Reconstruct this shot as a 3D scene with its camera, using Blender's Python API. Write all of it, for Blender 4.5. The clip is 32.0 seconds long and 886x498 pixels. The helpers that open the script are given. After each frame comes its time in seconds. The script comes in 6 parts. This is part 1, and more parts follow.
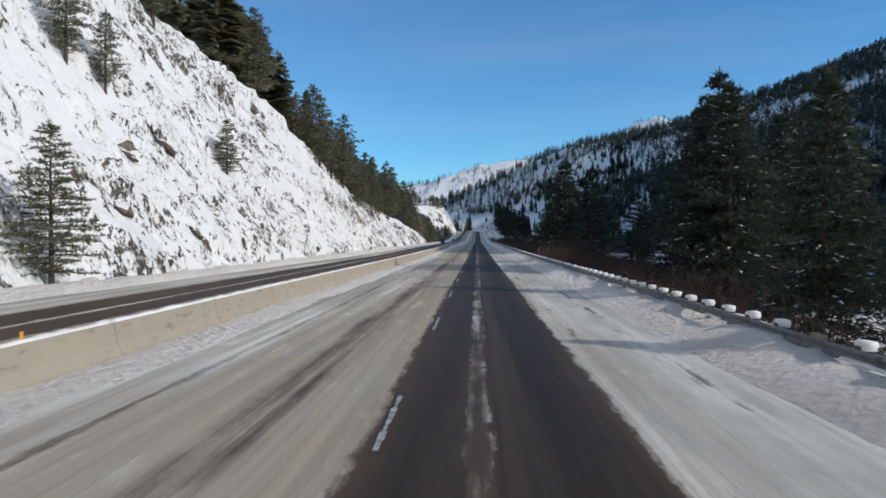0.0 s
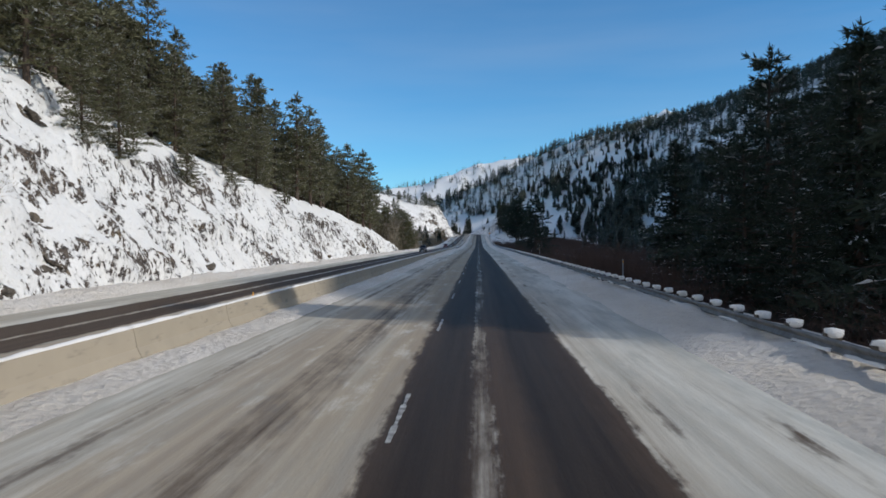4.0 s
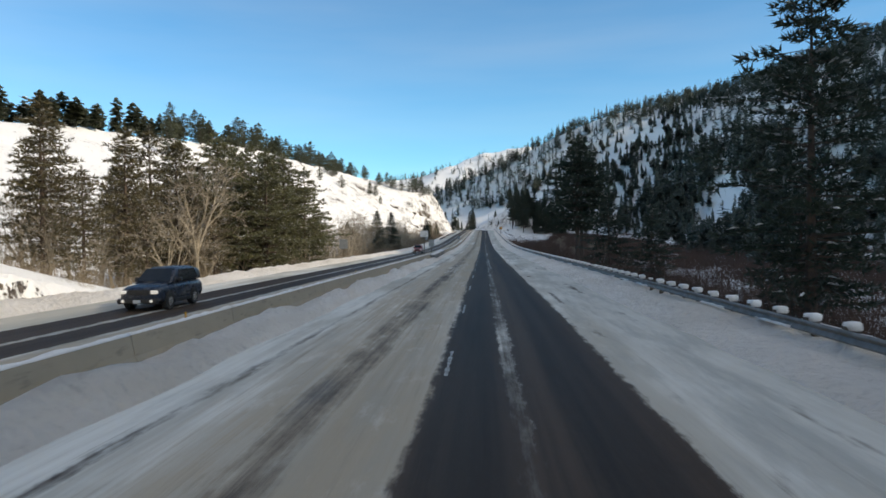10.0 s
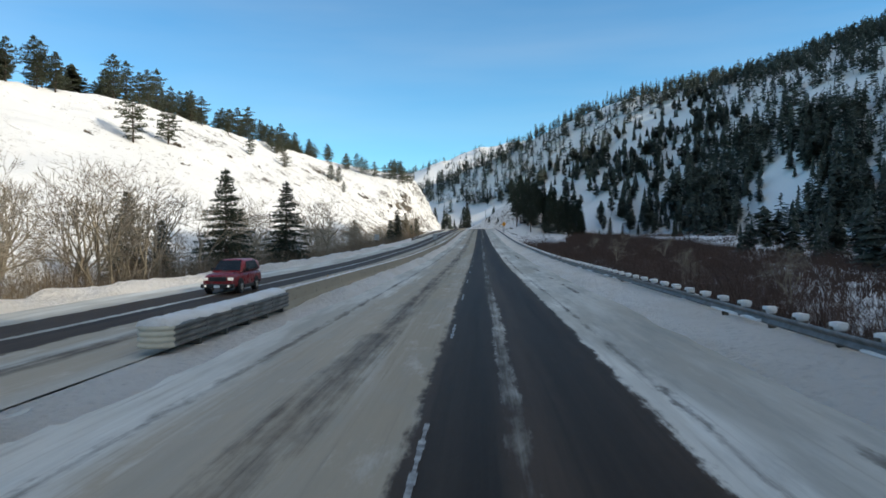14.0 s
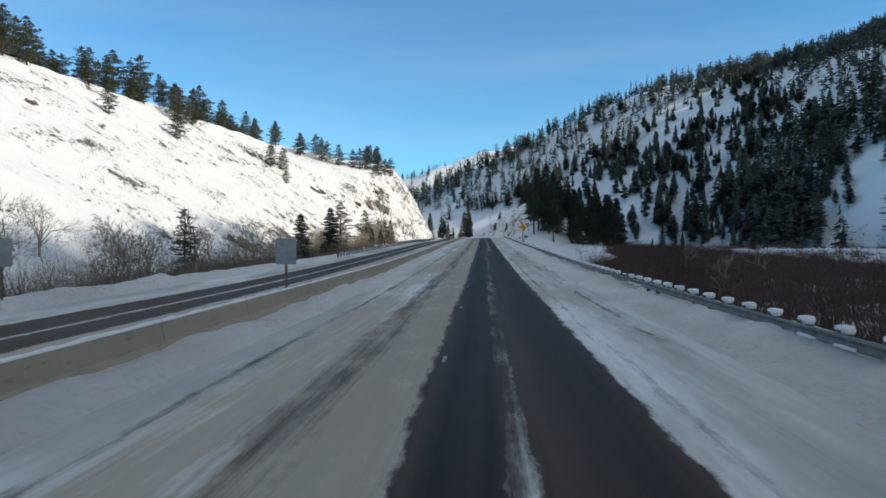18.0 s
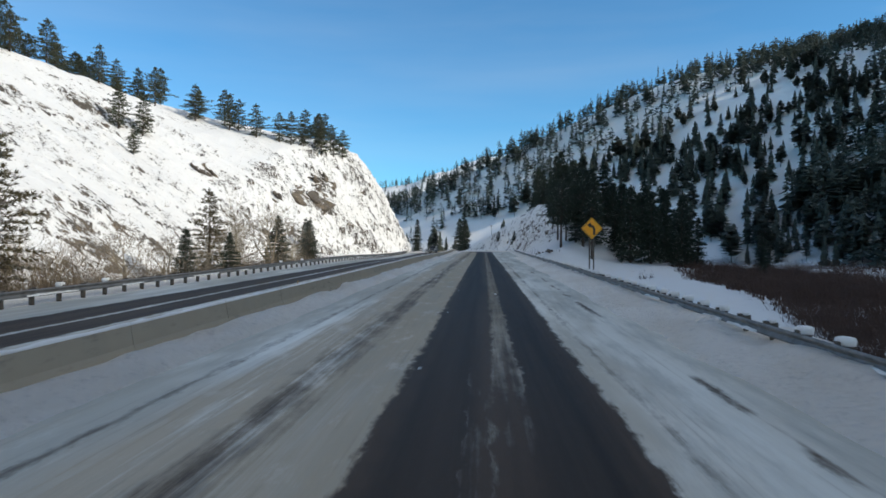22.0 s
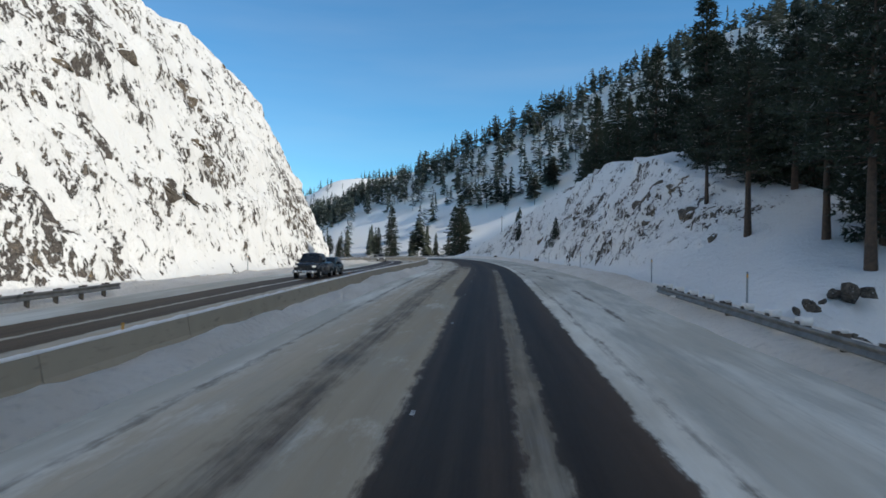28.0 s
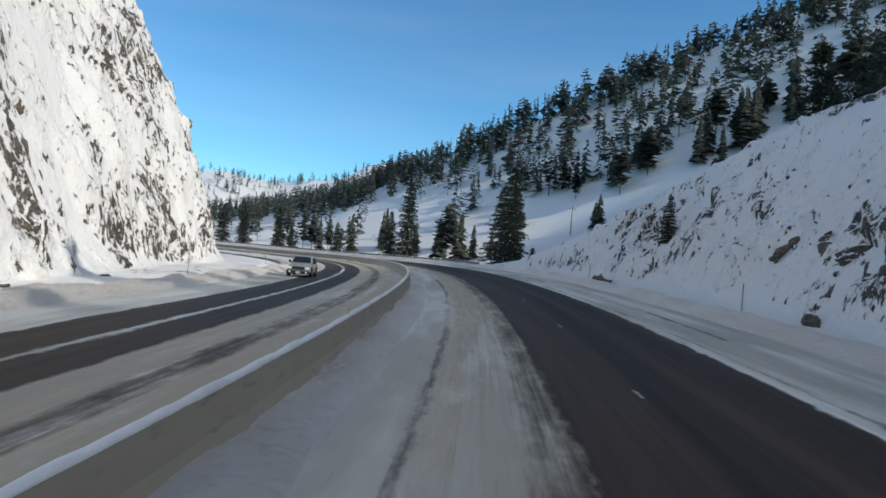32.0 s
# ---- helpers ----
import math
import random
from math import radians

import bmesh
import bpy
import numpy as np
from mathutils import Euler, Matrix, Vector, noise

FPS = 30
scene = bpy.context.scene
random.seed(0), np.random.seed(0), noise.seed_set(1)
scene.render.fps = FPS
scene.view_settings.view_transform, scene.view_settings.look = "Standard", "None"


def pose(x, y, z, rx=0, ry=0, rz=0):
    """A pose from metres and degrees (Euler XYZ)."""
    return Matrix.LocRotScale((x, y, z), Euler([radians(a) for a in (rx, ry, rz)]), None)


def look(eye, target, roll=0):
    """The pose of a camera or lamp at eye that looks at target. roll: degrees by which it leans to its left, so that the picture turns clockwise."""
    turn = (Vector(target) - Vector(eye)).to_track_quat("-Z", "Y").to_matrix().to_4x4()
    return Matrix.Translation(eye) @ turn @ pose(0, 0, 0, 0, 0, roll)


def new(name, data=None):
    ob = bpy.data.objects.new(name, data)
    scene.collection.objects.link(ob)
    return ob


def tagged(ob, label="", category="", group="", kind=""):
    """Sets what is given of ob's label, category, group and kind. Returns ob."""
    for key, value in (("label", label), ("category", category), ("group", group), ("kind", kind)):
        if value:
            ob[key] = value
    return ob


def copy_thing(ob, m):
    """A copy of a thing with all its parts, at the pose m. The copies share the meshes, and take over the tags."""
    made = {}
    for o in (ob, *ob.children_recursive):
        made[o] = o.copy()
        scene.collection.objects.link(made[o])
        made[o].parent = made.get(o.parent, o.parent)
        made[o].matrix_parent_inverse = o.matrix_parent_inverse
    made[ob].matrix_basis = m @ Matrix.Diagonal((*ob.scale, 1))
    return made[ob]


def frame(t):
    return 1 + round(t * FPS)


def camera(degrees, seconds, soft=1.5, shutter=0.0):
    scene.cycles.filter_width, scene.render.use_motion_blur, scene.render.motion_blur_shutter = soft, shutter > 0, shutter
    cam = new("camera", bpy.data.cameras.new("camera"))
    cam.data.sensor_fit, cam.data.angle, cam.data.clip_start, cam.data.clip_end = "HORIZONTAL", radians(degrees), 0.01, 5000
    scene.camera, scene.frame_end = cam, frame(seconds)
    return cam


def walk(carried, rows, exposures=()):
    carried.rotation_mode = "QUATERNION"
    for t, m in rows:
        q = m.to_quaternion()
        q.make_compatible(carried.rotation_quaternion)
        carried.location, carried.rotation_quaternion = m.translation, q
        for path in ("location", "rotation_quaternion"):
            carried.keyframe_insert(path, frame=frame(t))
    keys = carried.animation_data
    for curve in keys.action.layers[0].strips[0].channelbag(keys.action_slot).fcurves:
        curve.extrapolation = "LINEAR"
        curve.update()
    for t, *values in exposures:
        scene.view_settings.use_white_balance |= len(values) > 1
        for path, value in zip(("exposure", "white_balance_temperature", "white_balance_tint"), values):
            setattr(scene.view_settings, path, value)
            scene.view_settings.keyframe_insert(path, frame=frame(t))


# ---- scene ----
# ---------------------------------------------------------------- camera and its way
cam = camera(66.3, 32.0, soft=1.6, shutter=0.08)
ROWS = [
    (0.0, 0.80, 0.00, 2.86, 2.92, -1.35, -0.70),
    (0.5, 0.80, 13.66, 2.78, 2.81, -1.29, -0.82),
    (1.0, 0.79, 27.50, 2.66, 2.85, -1.25, -0.38),
    (1.5, 0.79, 41.39, 2.54, 2.85, -1.16, -0.10),
    (2.0, 0.79, 55.15, 2.42, 2.86, -1.23, -0.06),
    (2.5, 0.79, 68.79, 2.30, 3.00, -1.15, -0.09),
    (3.0, 0.78, 82.39, 2.18, 2.94, -1.19, -0.02),
    (3.5, 0.78, 95.90, 2.07, 2.93, -1.29, -0.04),
    (4.0, 0.78, 109.04, 1.97, 2.97, -0.96, 0.33),
    (4.5, 0.72, 121.50, 1.90, 3.07, -1.01, -0.02),
    (6.5, 0.48, 169.14, 1.68, 3.40, -0.85, 0.32),
    (7.0, 0.42, 182.10, 1.62, 3.54, -1.06, 0.29),
    (7.5, 0.36, 195.41, 1.56, 3.39, -1.02, 0.54),
    (8.0, 0.30, 208.76, 1.50, 3.47, -0.85, 0.61),
    (8.5, 0.30, 222.17, 1.43, 3.50, -0.88, 0.42),
    (9.0, 0.30, 235.68, 1.35, 3.57, -0.90, 0.29),
    (9.5, 0.29, 249.27, 1.28, 3.50, -1.25, 0.16),
    (10.0, 0.29, 262.90, 1.20, 3.42, -1.14, 0.64),
    (10.5, 0.29, 276.49, 1.12, 3.56, -1.22, 0.54),
    (11.0, 0.29, 289.96, 1.05, 3.68, -0.93, 0.18),
    (11.5, 0.29, 303.26, 0.96, 3.59, -1.08, -0.29),
    (12.0, 0.28, 316.38, 0.87, 3.31, -1.13, -0.20),
    (12.5, 0.28, 329.31, 0.78, 3.24, -1.05, 0.06),
    (13.0, 0.28, 342.04, 0.70, 3.38, -1.16, 0.17),
    (13.5, 0.28, 354.62, 0.62, 3.25, -1.10, 0.00),
    (14.0, 0.28, 367.28, 0.54, 3.09, -1.12, 0.21),
    (14.5, 0.29, 380.04, 0.49, 3.06, -1.16, 0.67),
    (16.5, 0.30, 430.52, 0.31, 3.43, -0.79, 0.14),
    (17.0, 0.30, 443.24, 0.33, 3.58, -0.60, -0.19),
    (17.5, 0.35, 455.94, 0.42, 3.48, -0.30, -0.06),
    (18.0, 0.39, 468.53, 0.56, 3.39, -0.20, 0.01),
    (18.5, 0.44, 481.06, 0.71, 3.55, -0.05, 0.10),
    (19.0, 0.49, 493.57, 0.85, 3.71, 0.16, -0.12),
    (19.5, 0.53, 506.01, 1.01, 3.71, 0.19, -0.27),
    (20.0, 0.58, 518.32, 1.20, 3.68, 0.55, -0.22),
    (20.5, 0.66, 530.53, 1.46, 3.65, 0.64, -0.29),
    (21.0, 0.74, 542.62, 1.75, 3.57, 0.55, -0.36),
    (21.5, 0.81, 554.64, 2.05, 3.43, 0.71, -0.01),
    (22.0, 0.89, 566.64, 2.35, 3.41, 0.80, -0.47),
    (22.5, 0.97, 578.61, 2.65, 3.29, 1.11, -0.38),
    (23.0, 1.05, 590.46, 2.95, 3.18, 0.86, -0.64),
    (23.5, 1.01, 602.14, 3.26, 3.16, 0.82, -0.51),
    (24.0, 0.97, 613.65, 3.57, 3.15, 0.92, -0.26),
    (24.5, 0.94, 625.13, 3.88, 3.30, 0.93, -0.17),
    (25.0, 0.90, 636.64, 4.19, 3.36, 0.81, -0.47),
    (25.5, 0.88, 648.02, 4.49, 3.42, 0.67, -0.55),
    (27.5, 0.74, 692.91, 5.57, 3.71, 0.42, -0.93),
    (28.0, 0.7, 704.88, 5.79, 3.92, 0.67, -0.94),
    (28.5, 0.48, 716.79, 6.12, 4.17, 0.2, -0.71),
    (29.0, 0.25, 728.61, 6.42, 4.53, 0.86, -0.48),
    (29.5, -0.32, 741.16, 6.73, 5.23, 0.49, -0.85),
    (30.0, -0.91, 753.76, 7.01, 5.94, 0.45, -2.02),
    (30.5, -1.88, 765.36, 7.16, 6.21, 0.44, -2.96),
    (31.0, -2.93, 776.67, 7.26, 6.49, 0.21, -4.45),
    (31.5, -3.82, 787.89, 7.36, 6.92, -0.03, -4.41),
    (32.0, -4.83, 798.93, 7.45, 7.54, 0.2, -4.84),
]
EXPOSURES = ((0.0, -0.18, 6500, 10), (2.5, -0.25, 6500, 10), (4.0, -0.17, 6550, 9), (7.0, 0.26, 7000, 8), (10.0, 0.34, 7750, 9), (13.0, 0.32, 7450, 6), (18.0, 0.20, 7150, 6), (22.0, 0.16, 6900, 6), (25.0, 0.12, 6900, 7), (28.0, 0.05, 6800, 6), (32.0, 0.0, 6800, 7))
walk(cam, [(t, pose(x, y, z, 90 + pitch, roll, yaw)) for t, x, y, z, yaw, pitch, roll in ROWS], EXPOSURES)

# ---------------------------------------------------------------- sky, sun
SUN_EL, SUN_DIR = radians(29.0), Vector((0.95, -0.31, 0.0)).normalized()
world = bpy.data.worlds.new("sky")
scene.world = world
world.use_nodes = True
wt = world.node_tree
wt.nodes.clear()
w_out = wt.nodes.new("ShaderNodeOutputWorld")
w_bg = wt.nodes.new("ShaderNodeBackground")
w_sky = wt.nodes.new("ShaderNodeTexSky")
w_sky.sky_type, w_sky.sun_disc = "NISHITA", False
w_sky.sun_elevation = SUN_EL
w_sky.sun_rotation = math.atan2(SUN_DIR.x, SUN_DIR.y)
w_sky.altitude, w_sky.air_density, w_sky.dust_density, w_sky.ozone_density = 1200, 1.0, 0.5, 2.0
w_bg.inputs["Strength"].default_value = 0.14
# thin streaks of high cloud over the blue
w_geo = wt.nodes.new("ShaderNodeTexCoord")
w_map = wt.nodes.new("ShaderNodeMapping")
w_map.inputs["Rotation"].default_value = (0, radians(-8), radians(20))
w_map.inputs["Scale"].default_value = (1.2, 2.0, 9.0)
w_noise = wt.nodes.new("ShaderNodeTexNoise")
w_noise.inputs["Scale"].default_value, w_noise.inputs["Detail"].default_value = 1.6, 6
w_ramp = wt.nodes.new("ShaderNodeMapRange")
w_ramp.inputs[1].default_value, w_ramp.inputs[2].default_value = 0.36, 0.70
w_ramp.inputs[3].default_value, w_ramp.inputs[4].default_value = 0.0, 1.0
w_mix = wt.nodes.new("ShaderNodeMix")
w_mix.data_type = "RGBA"
w_mix.inputs["B"].default_value = (8.0, 7.2, 6.1, 1)
wt.links.new(w_geo.outputs["Generated"], w_map.inputs["Vector"])
wt.links.new(w_map.outputs["Vector"], w_noise.inputs["Vector"])
wt.links.new(w_noise.outputs["Fac"], w_ramp.inputs[0])
# the veil thickens towards the sun's side, mostly out of view: added warm fill for the shade
w_side = wt.nodes.new("ShaderNodeVectorMath")
w_side.operation = "DOT_PRODUCT"
w_side.inputs[1].default_value = (0.80, -0.35, 0.48)
w_grow = wt.nodes.new("ShaderNodeMapRange")
w_grow.interpolation_type = "SMOOTHSTEP"
w_grow.inputs[1].default_value, w_grow.inputs[2].default_value = 0.12, 0.66
w_grow.inputs[3].default_value, w_grow.inputs[4].default_value = 0.055, 0.85
w_amount = wt.nodes.new("ShaderNodeMath")
w_amount.operation = "MULTIPLY"
wt.links.new(w_geo.outputs["Generated"], w_side.inputs[0])
wt.links.new(w_side.outputs["Value"], w_grow.inputs[0])
wt.links.new(w_ramp.outputs[0], w_amount.inputs[0])
wt.links.new(w_grow.outputs[0], w_amount.inputs[1])
wt.links.new(w_amount.outputs[0], w_mix.inputs["Factor"])
w_tint = wt.nodes.new("ShaderNodeMix")
w_tint.data_type, w_tint.blend_type = "RGBA", "MULTIPLY"
w_tint.inputs["Factor"].default_value = 1.0
w_tint.inputs["B"].default_value = (0.48, 0.945, 1.20, 1)
wt.links.new(w_sky.outputs["Color"], w_tint.inputs["A"])
wt.links.new(w_tint.outputs["Result"], w_mix.inputs["A"])
wt.links.new(w_mix.outputs["Result"], w_bg.inputs["Color"])
wt.links.new(w_bg.outputs["Background"], w_out.inputs["Surface"])

sun_data = bpy.data.lights.new("sun", "SUN")
sun_data.energy, sun_data.angle, sun_data.color = 2.8, radians(0.53), (1.0, 0.955, 0.90)
sun = new("sun", sun_data)
sun.matrix_world = look((0, 0, 0), -(SUN_DIR * math.cos(SUN_EL) + Vector((0, 0, math.sin(SUN_EL)))))


# ---------------------------------------------------------------- material helpers
def material(name, colour=(0.5, 0.5, 0.5), rough=0.8, metal=0.0):
    m = bpy.data.materials.new(name)
    m.use_nodes = True
    b = m.node_tree.nodes["Principled BSDF"]
    b.inputs["Base Color"].default_value = (*colour, 1)
    b.inputs["Roughness"].default_value, b.inputs["Metallic"].default_value = rough, metal
    return m, m.node_tree, b


class Net:
    """Short ways to add nodes to a material."""

    def __init__(self, tree, bsdf):
        self.t, self.b = tree, bsdf

    def link(self, a, b):
        self.t.links.new(a, b)

    def put(self, value, socket):
        if isinstance(value, (int, float)):
            socket.default_value = value
        elif isinstance(value, tuple):
            socket.default_value = value if len(value) == 4 or len(value) == 3 and socket.type == "VECTOR" else (*value, 1)
        else:
            self.link(value, socket)

    def math(self, op, a, b=0.0, clamp=False):
        n = self.t.nodes.new("ShaderNodeMath")
        n.operation, n.use_clamp = op, clamp
        self.put(a, n.inputs[0])
        self.put(b, n.inputs[1])
        return n.outputs[0]

    def mix(self, f, a, b):
        n = self.t.nodes.new("ShaderNodeMix")
        n.data_type = "RGBA"
        self.put(f, n.inputs["Factor"])
        self.put(a, n.inputs["A"])
        self.put(b, n.inputs["B"])
        return n.outputs["Result"]

    def step(self, v, lo, hi, a=0.0, b=1.0):
        n = self.t.nodes.new("ShaderNodeMapRange")
        n.interpolation_type = "SMOOTHSTEP"
        self.put(v, n.inputs[0])
        for i, k in zip((1, 2, 3, 4), (lo, hi, a, b)):
            n.inputs[i].default_value = k
        return n.outputs[0]

    def noise(self, vec, scale, detail=4.0, rough=0.55, warp=0.0):
        n = self.t.nodes.new("ShaderNodeTexNoise")
        if vec is not None:
            self.link(vec, n.inputs["Vector"])
        n.inputs["Scale"].default_value, n.inputs["Detail"].default_value = scale, detail
        n.inputs["Roughness"].default_value, n.inputs["Distortion"].default_value = rough, warp
        return n.outputs["Fac"]

    def voronoi(self, vec, scale, feature="F1"):
        n = self.t.nodes.new("ShaderNodeTexVoronoi")
        n.feature = feature
        if vec is not None:
            self.link(vec, n.inputs["Vector"])
        n.inputs["Scale"].default_value = scale
        return n.outputs["Distance"]

    def place(self, vec, scale=(1, 1, 1), rot=(0, 0, 0), loc=(0, 0, 0)):
        n = self.t.nodes.new("ShaderNodeMapping")
        self.link(vec, n.inputs["Vector"])
        n.inputs["Scale"].default_value, n.inputs["Rotation"].default_value, n.inputs["Location"].default_value = scale, rot, loc
        return n.outputs["Vector"]

    def coords(self, kind="Object"):
        return self.t.nodes.new("ShaderNodeTexCoord").outputs[kind]

    def position(self):
        return self.t.nodes.new("ShaderNodeNewGeometry").outputs["Position"]

    def normal_z(self):
        g = self.t.nodes.new("ShaderNodeNewGeometry")
        s = self.t.nodes.new("ShaderNodeSeparateXYZ")
        self.link(g.outputs["Normal"], s.inputs[0])
        return s.outputs[2]

    def split(self, vec):
        s = self.t.nodes.new("ShaderNodeSeparateXYZ")
        self.link(vec, s.inputs[0])
        return s.outputs[0], s.outputs[1], s.outputs[2]

    def random(self):
        return self.t.nodes.new("ShaderNodeObjectInfo").outputs["Random"]

    def island(self):
        return self.t.nodes.new("ShaderNodeNewGeometry").outputs["Random Per Island"]

    def bump(self, height, strength=0.4, distance=0.05, after=None):
        n = self.t.nodes.new("ShaderNodeBump")
        n.inputs["Strength"].default_value, n.inputs["Distance"].default_value = strength, distance
        self.link(height, n.inputs["Height"])
        if after is not None:
            self.link(after, n.inputs["Normal"])
        self.link(n.outputs["Normal"], self.b.inputs["Normal"])
        return n.outputs["Normal"]


# ---------------------------------------------------------------- materials
def make_snow_rock(name, amount, rock_a, rock_b, steep=0.9, size=1.0, clump=0.2, reach=1.0):
    """Snow that lets rock show where the ground is steep and the noise is high; clump gathers the rock into outcrops."""
    m, t, b = material(name, rough=0.85)
    n = Net(t, b)
    p = n.position()
    tilt = n.step(n.math("SUBTRACT", 1.0, n.normal_z()), 0.08, 0.45, 0.0, steep)
    big = n.noise(n.place(p, (0.085 / reach, 0.085 / reach, 0.10 / reach)), 1.0, 4, 0.6)
    mid = n.noise(n.place(p, (1.1 / size, 1.1 / size, 0.62 / size), (0.45, 0.2, 0)), 1.0, 6, 0.66, 0.4)
    fine = n.noise(n.place(p, (3.8 / size, 3.8 / size, 2.0 / size), (0.35, 0.1, 0)), 1.0, 5, 0.65, 0.2)
    v = n.math("ADD", n.math("MULTIPLY", mid, 1.25), n.math("ADD", n.math("MULTIPLY", fine, 1.1), n.step(big, 0.40, 0.64, -0.04, clump)))
    v = n.math("ADD", v, tilt)
    mask = n.step(v, amount, amount + 0.055)
    rock = n.mix(n.step(n.noise(p, 0.22, 4), 0.38, 0.62), rock_a, rock_b)
    rock = n.mix(n.step(n.noise(p, 0.6, 3), 0.58, 0.72, 0.0, 0.8), rock, (0.33, 0.235, 0.125))
    rock = n.mix(n.step(n.noise(p, 5.0, 5, 0.65), 0.36, 0.68), rock, tuple(c * 0.42 for c in rock_a))
    rock = n.mix(n.step(n.noise(p, 11.0, 4, 0.7), 0.60, 0.74, 0.0, 0.7), rock, (0.80, 0.79, 0.77))
    snow = n.mix(n.noise(p, 0.4, 3), (0.87, 0.86, 0.84), (0.82, 0.81, 0.79))
    dust = n.step(v, amount - 0.16, amount, 0.0, 0.14)
    n.put(n.mix(mask, n.mix(dust, snow, rock_b), rock), b.inputs["Base Color"])
    b.inputs["Specular IOR Level"].default_value = 0.2
    h = n.math("ADD", n.math("MULTIPLY", mask, n.math("ADD", 0.3, fine)), n.math("ADD", n.math("MULTIPLY", mid, 0.9), n.math("MULTIPLY", n.noise(p, 3.5, 5), 0.35)))
    n.bump(h, 0.9, 0.35)
    return m


SNOW_CUT = make_snow_rock("snow_on_cut_rock", 2.18, (0.13, 0.11, 0.10), (0.22, 0.175, 0.14), 0.9, 0.8, 0.14)
SNOW_CLIFF = make_snow_rock("snow_on_cliff_rock", 1.46, (0.13, 0.115, 0.105), (0.22, 0.185, 0.15), 0.15, 1.25, 0.17)
SNOW_BANK = make_snow_rock("snow_on_bank_rock", 1.53, (0.13, 0.115, 0.105), (0.22, 0.185, 0.15), 0.15, 1.1, 0.26, 0.8)
SNOW_SLOPE = make_snow_rock("snow_on_hill_rock", 1.54, (0.15, 0.13, 0.11), (0.25, 0.20, 0.15), 0.72, 1.6, 0.18, 1.4)
SNOW_HILL = make_snow_rock("snow_on_ground", 3.3, (0.16, 0.14, 0.11), (0.24, 0.20, 0.15), 1.7)


def make_snow():
    m, t, b = material("snow", rough=0.8)
    n = Net(t, b)
    p = n.position()
    n.put(n.mix(n.step(n.noise(p, 0.6, 4), 0.4, 0.75), (0.87, 0.85, 0.82), (0.76, 0.73, 0.68)), b.inputs["Base Color"])
    b.inputs["Subsurface Weight"].default_value = 0.0
    n.bump(n.noise(p, 4.0, 6, 0.65), 0.6, 0.08)
    return m


SNOW = make_snow()


def make_dirty_snow():
    m, t, b = material("ploughed_snow", rough=0.9)
    n = Net(t, b)
    p = n.position()
    c = n.mix(n.step(n.noise(n.place(p, (0.5, 0.18, 1)), 1.0, 5), 0.35, 0.7), (0.88, 0.82, 0.745), (0.78, 0.71, 0.62))
    c = n.mix(n.step(n.noise(p, 3.5, 5, 0.7), 0.52, 0.75, 0.0, 0.35), c, (0.36, 0.33, 0.29))
    n.put(c, b.inputs["Base Color"])
    n.bump(n.math("ADD", n.noise(p, 2.6, 8, 0.75), n.math("MULTIPLY", n.voronoi(p, 4.0), 0.6)), 1.0, 0.22)
    return m


DIRTY_SNOW = make_dirty_snow()


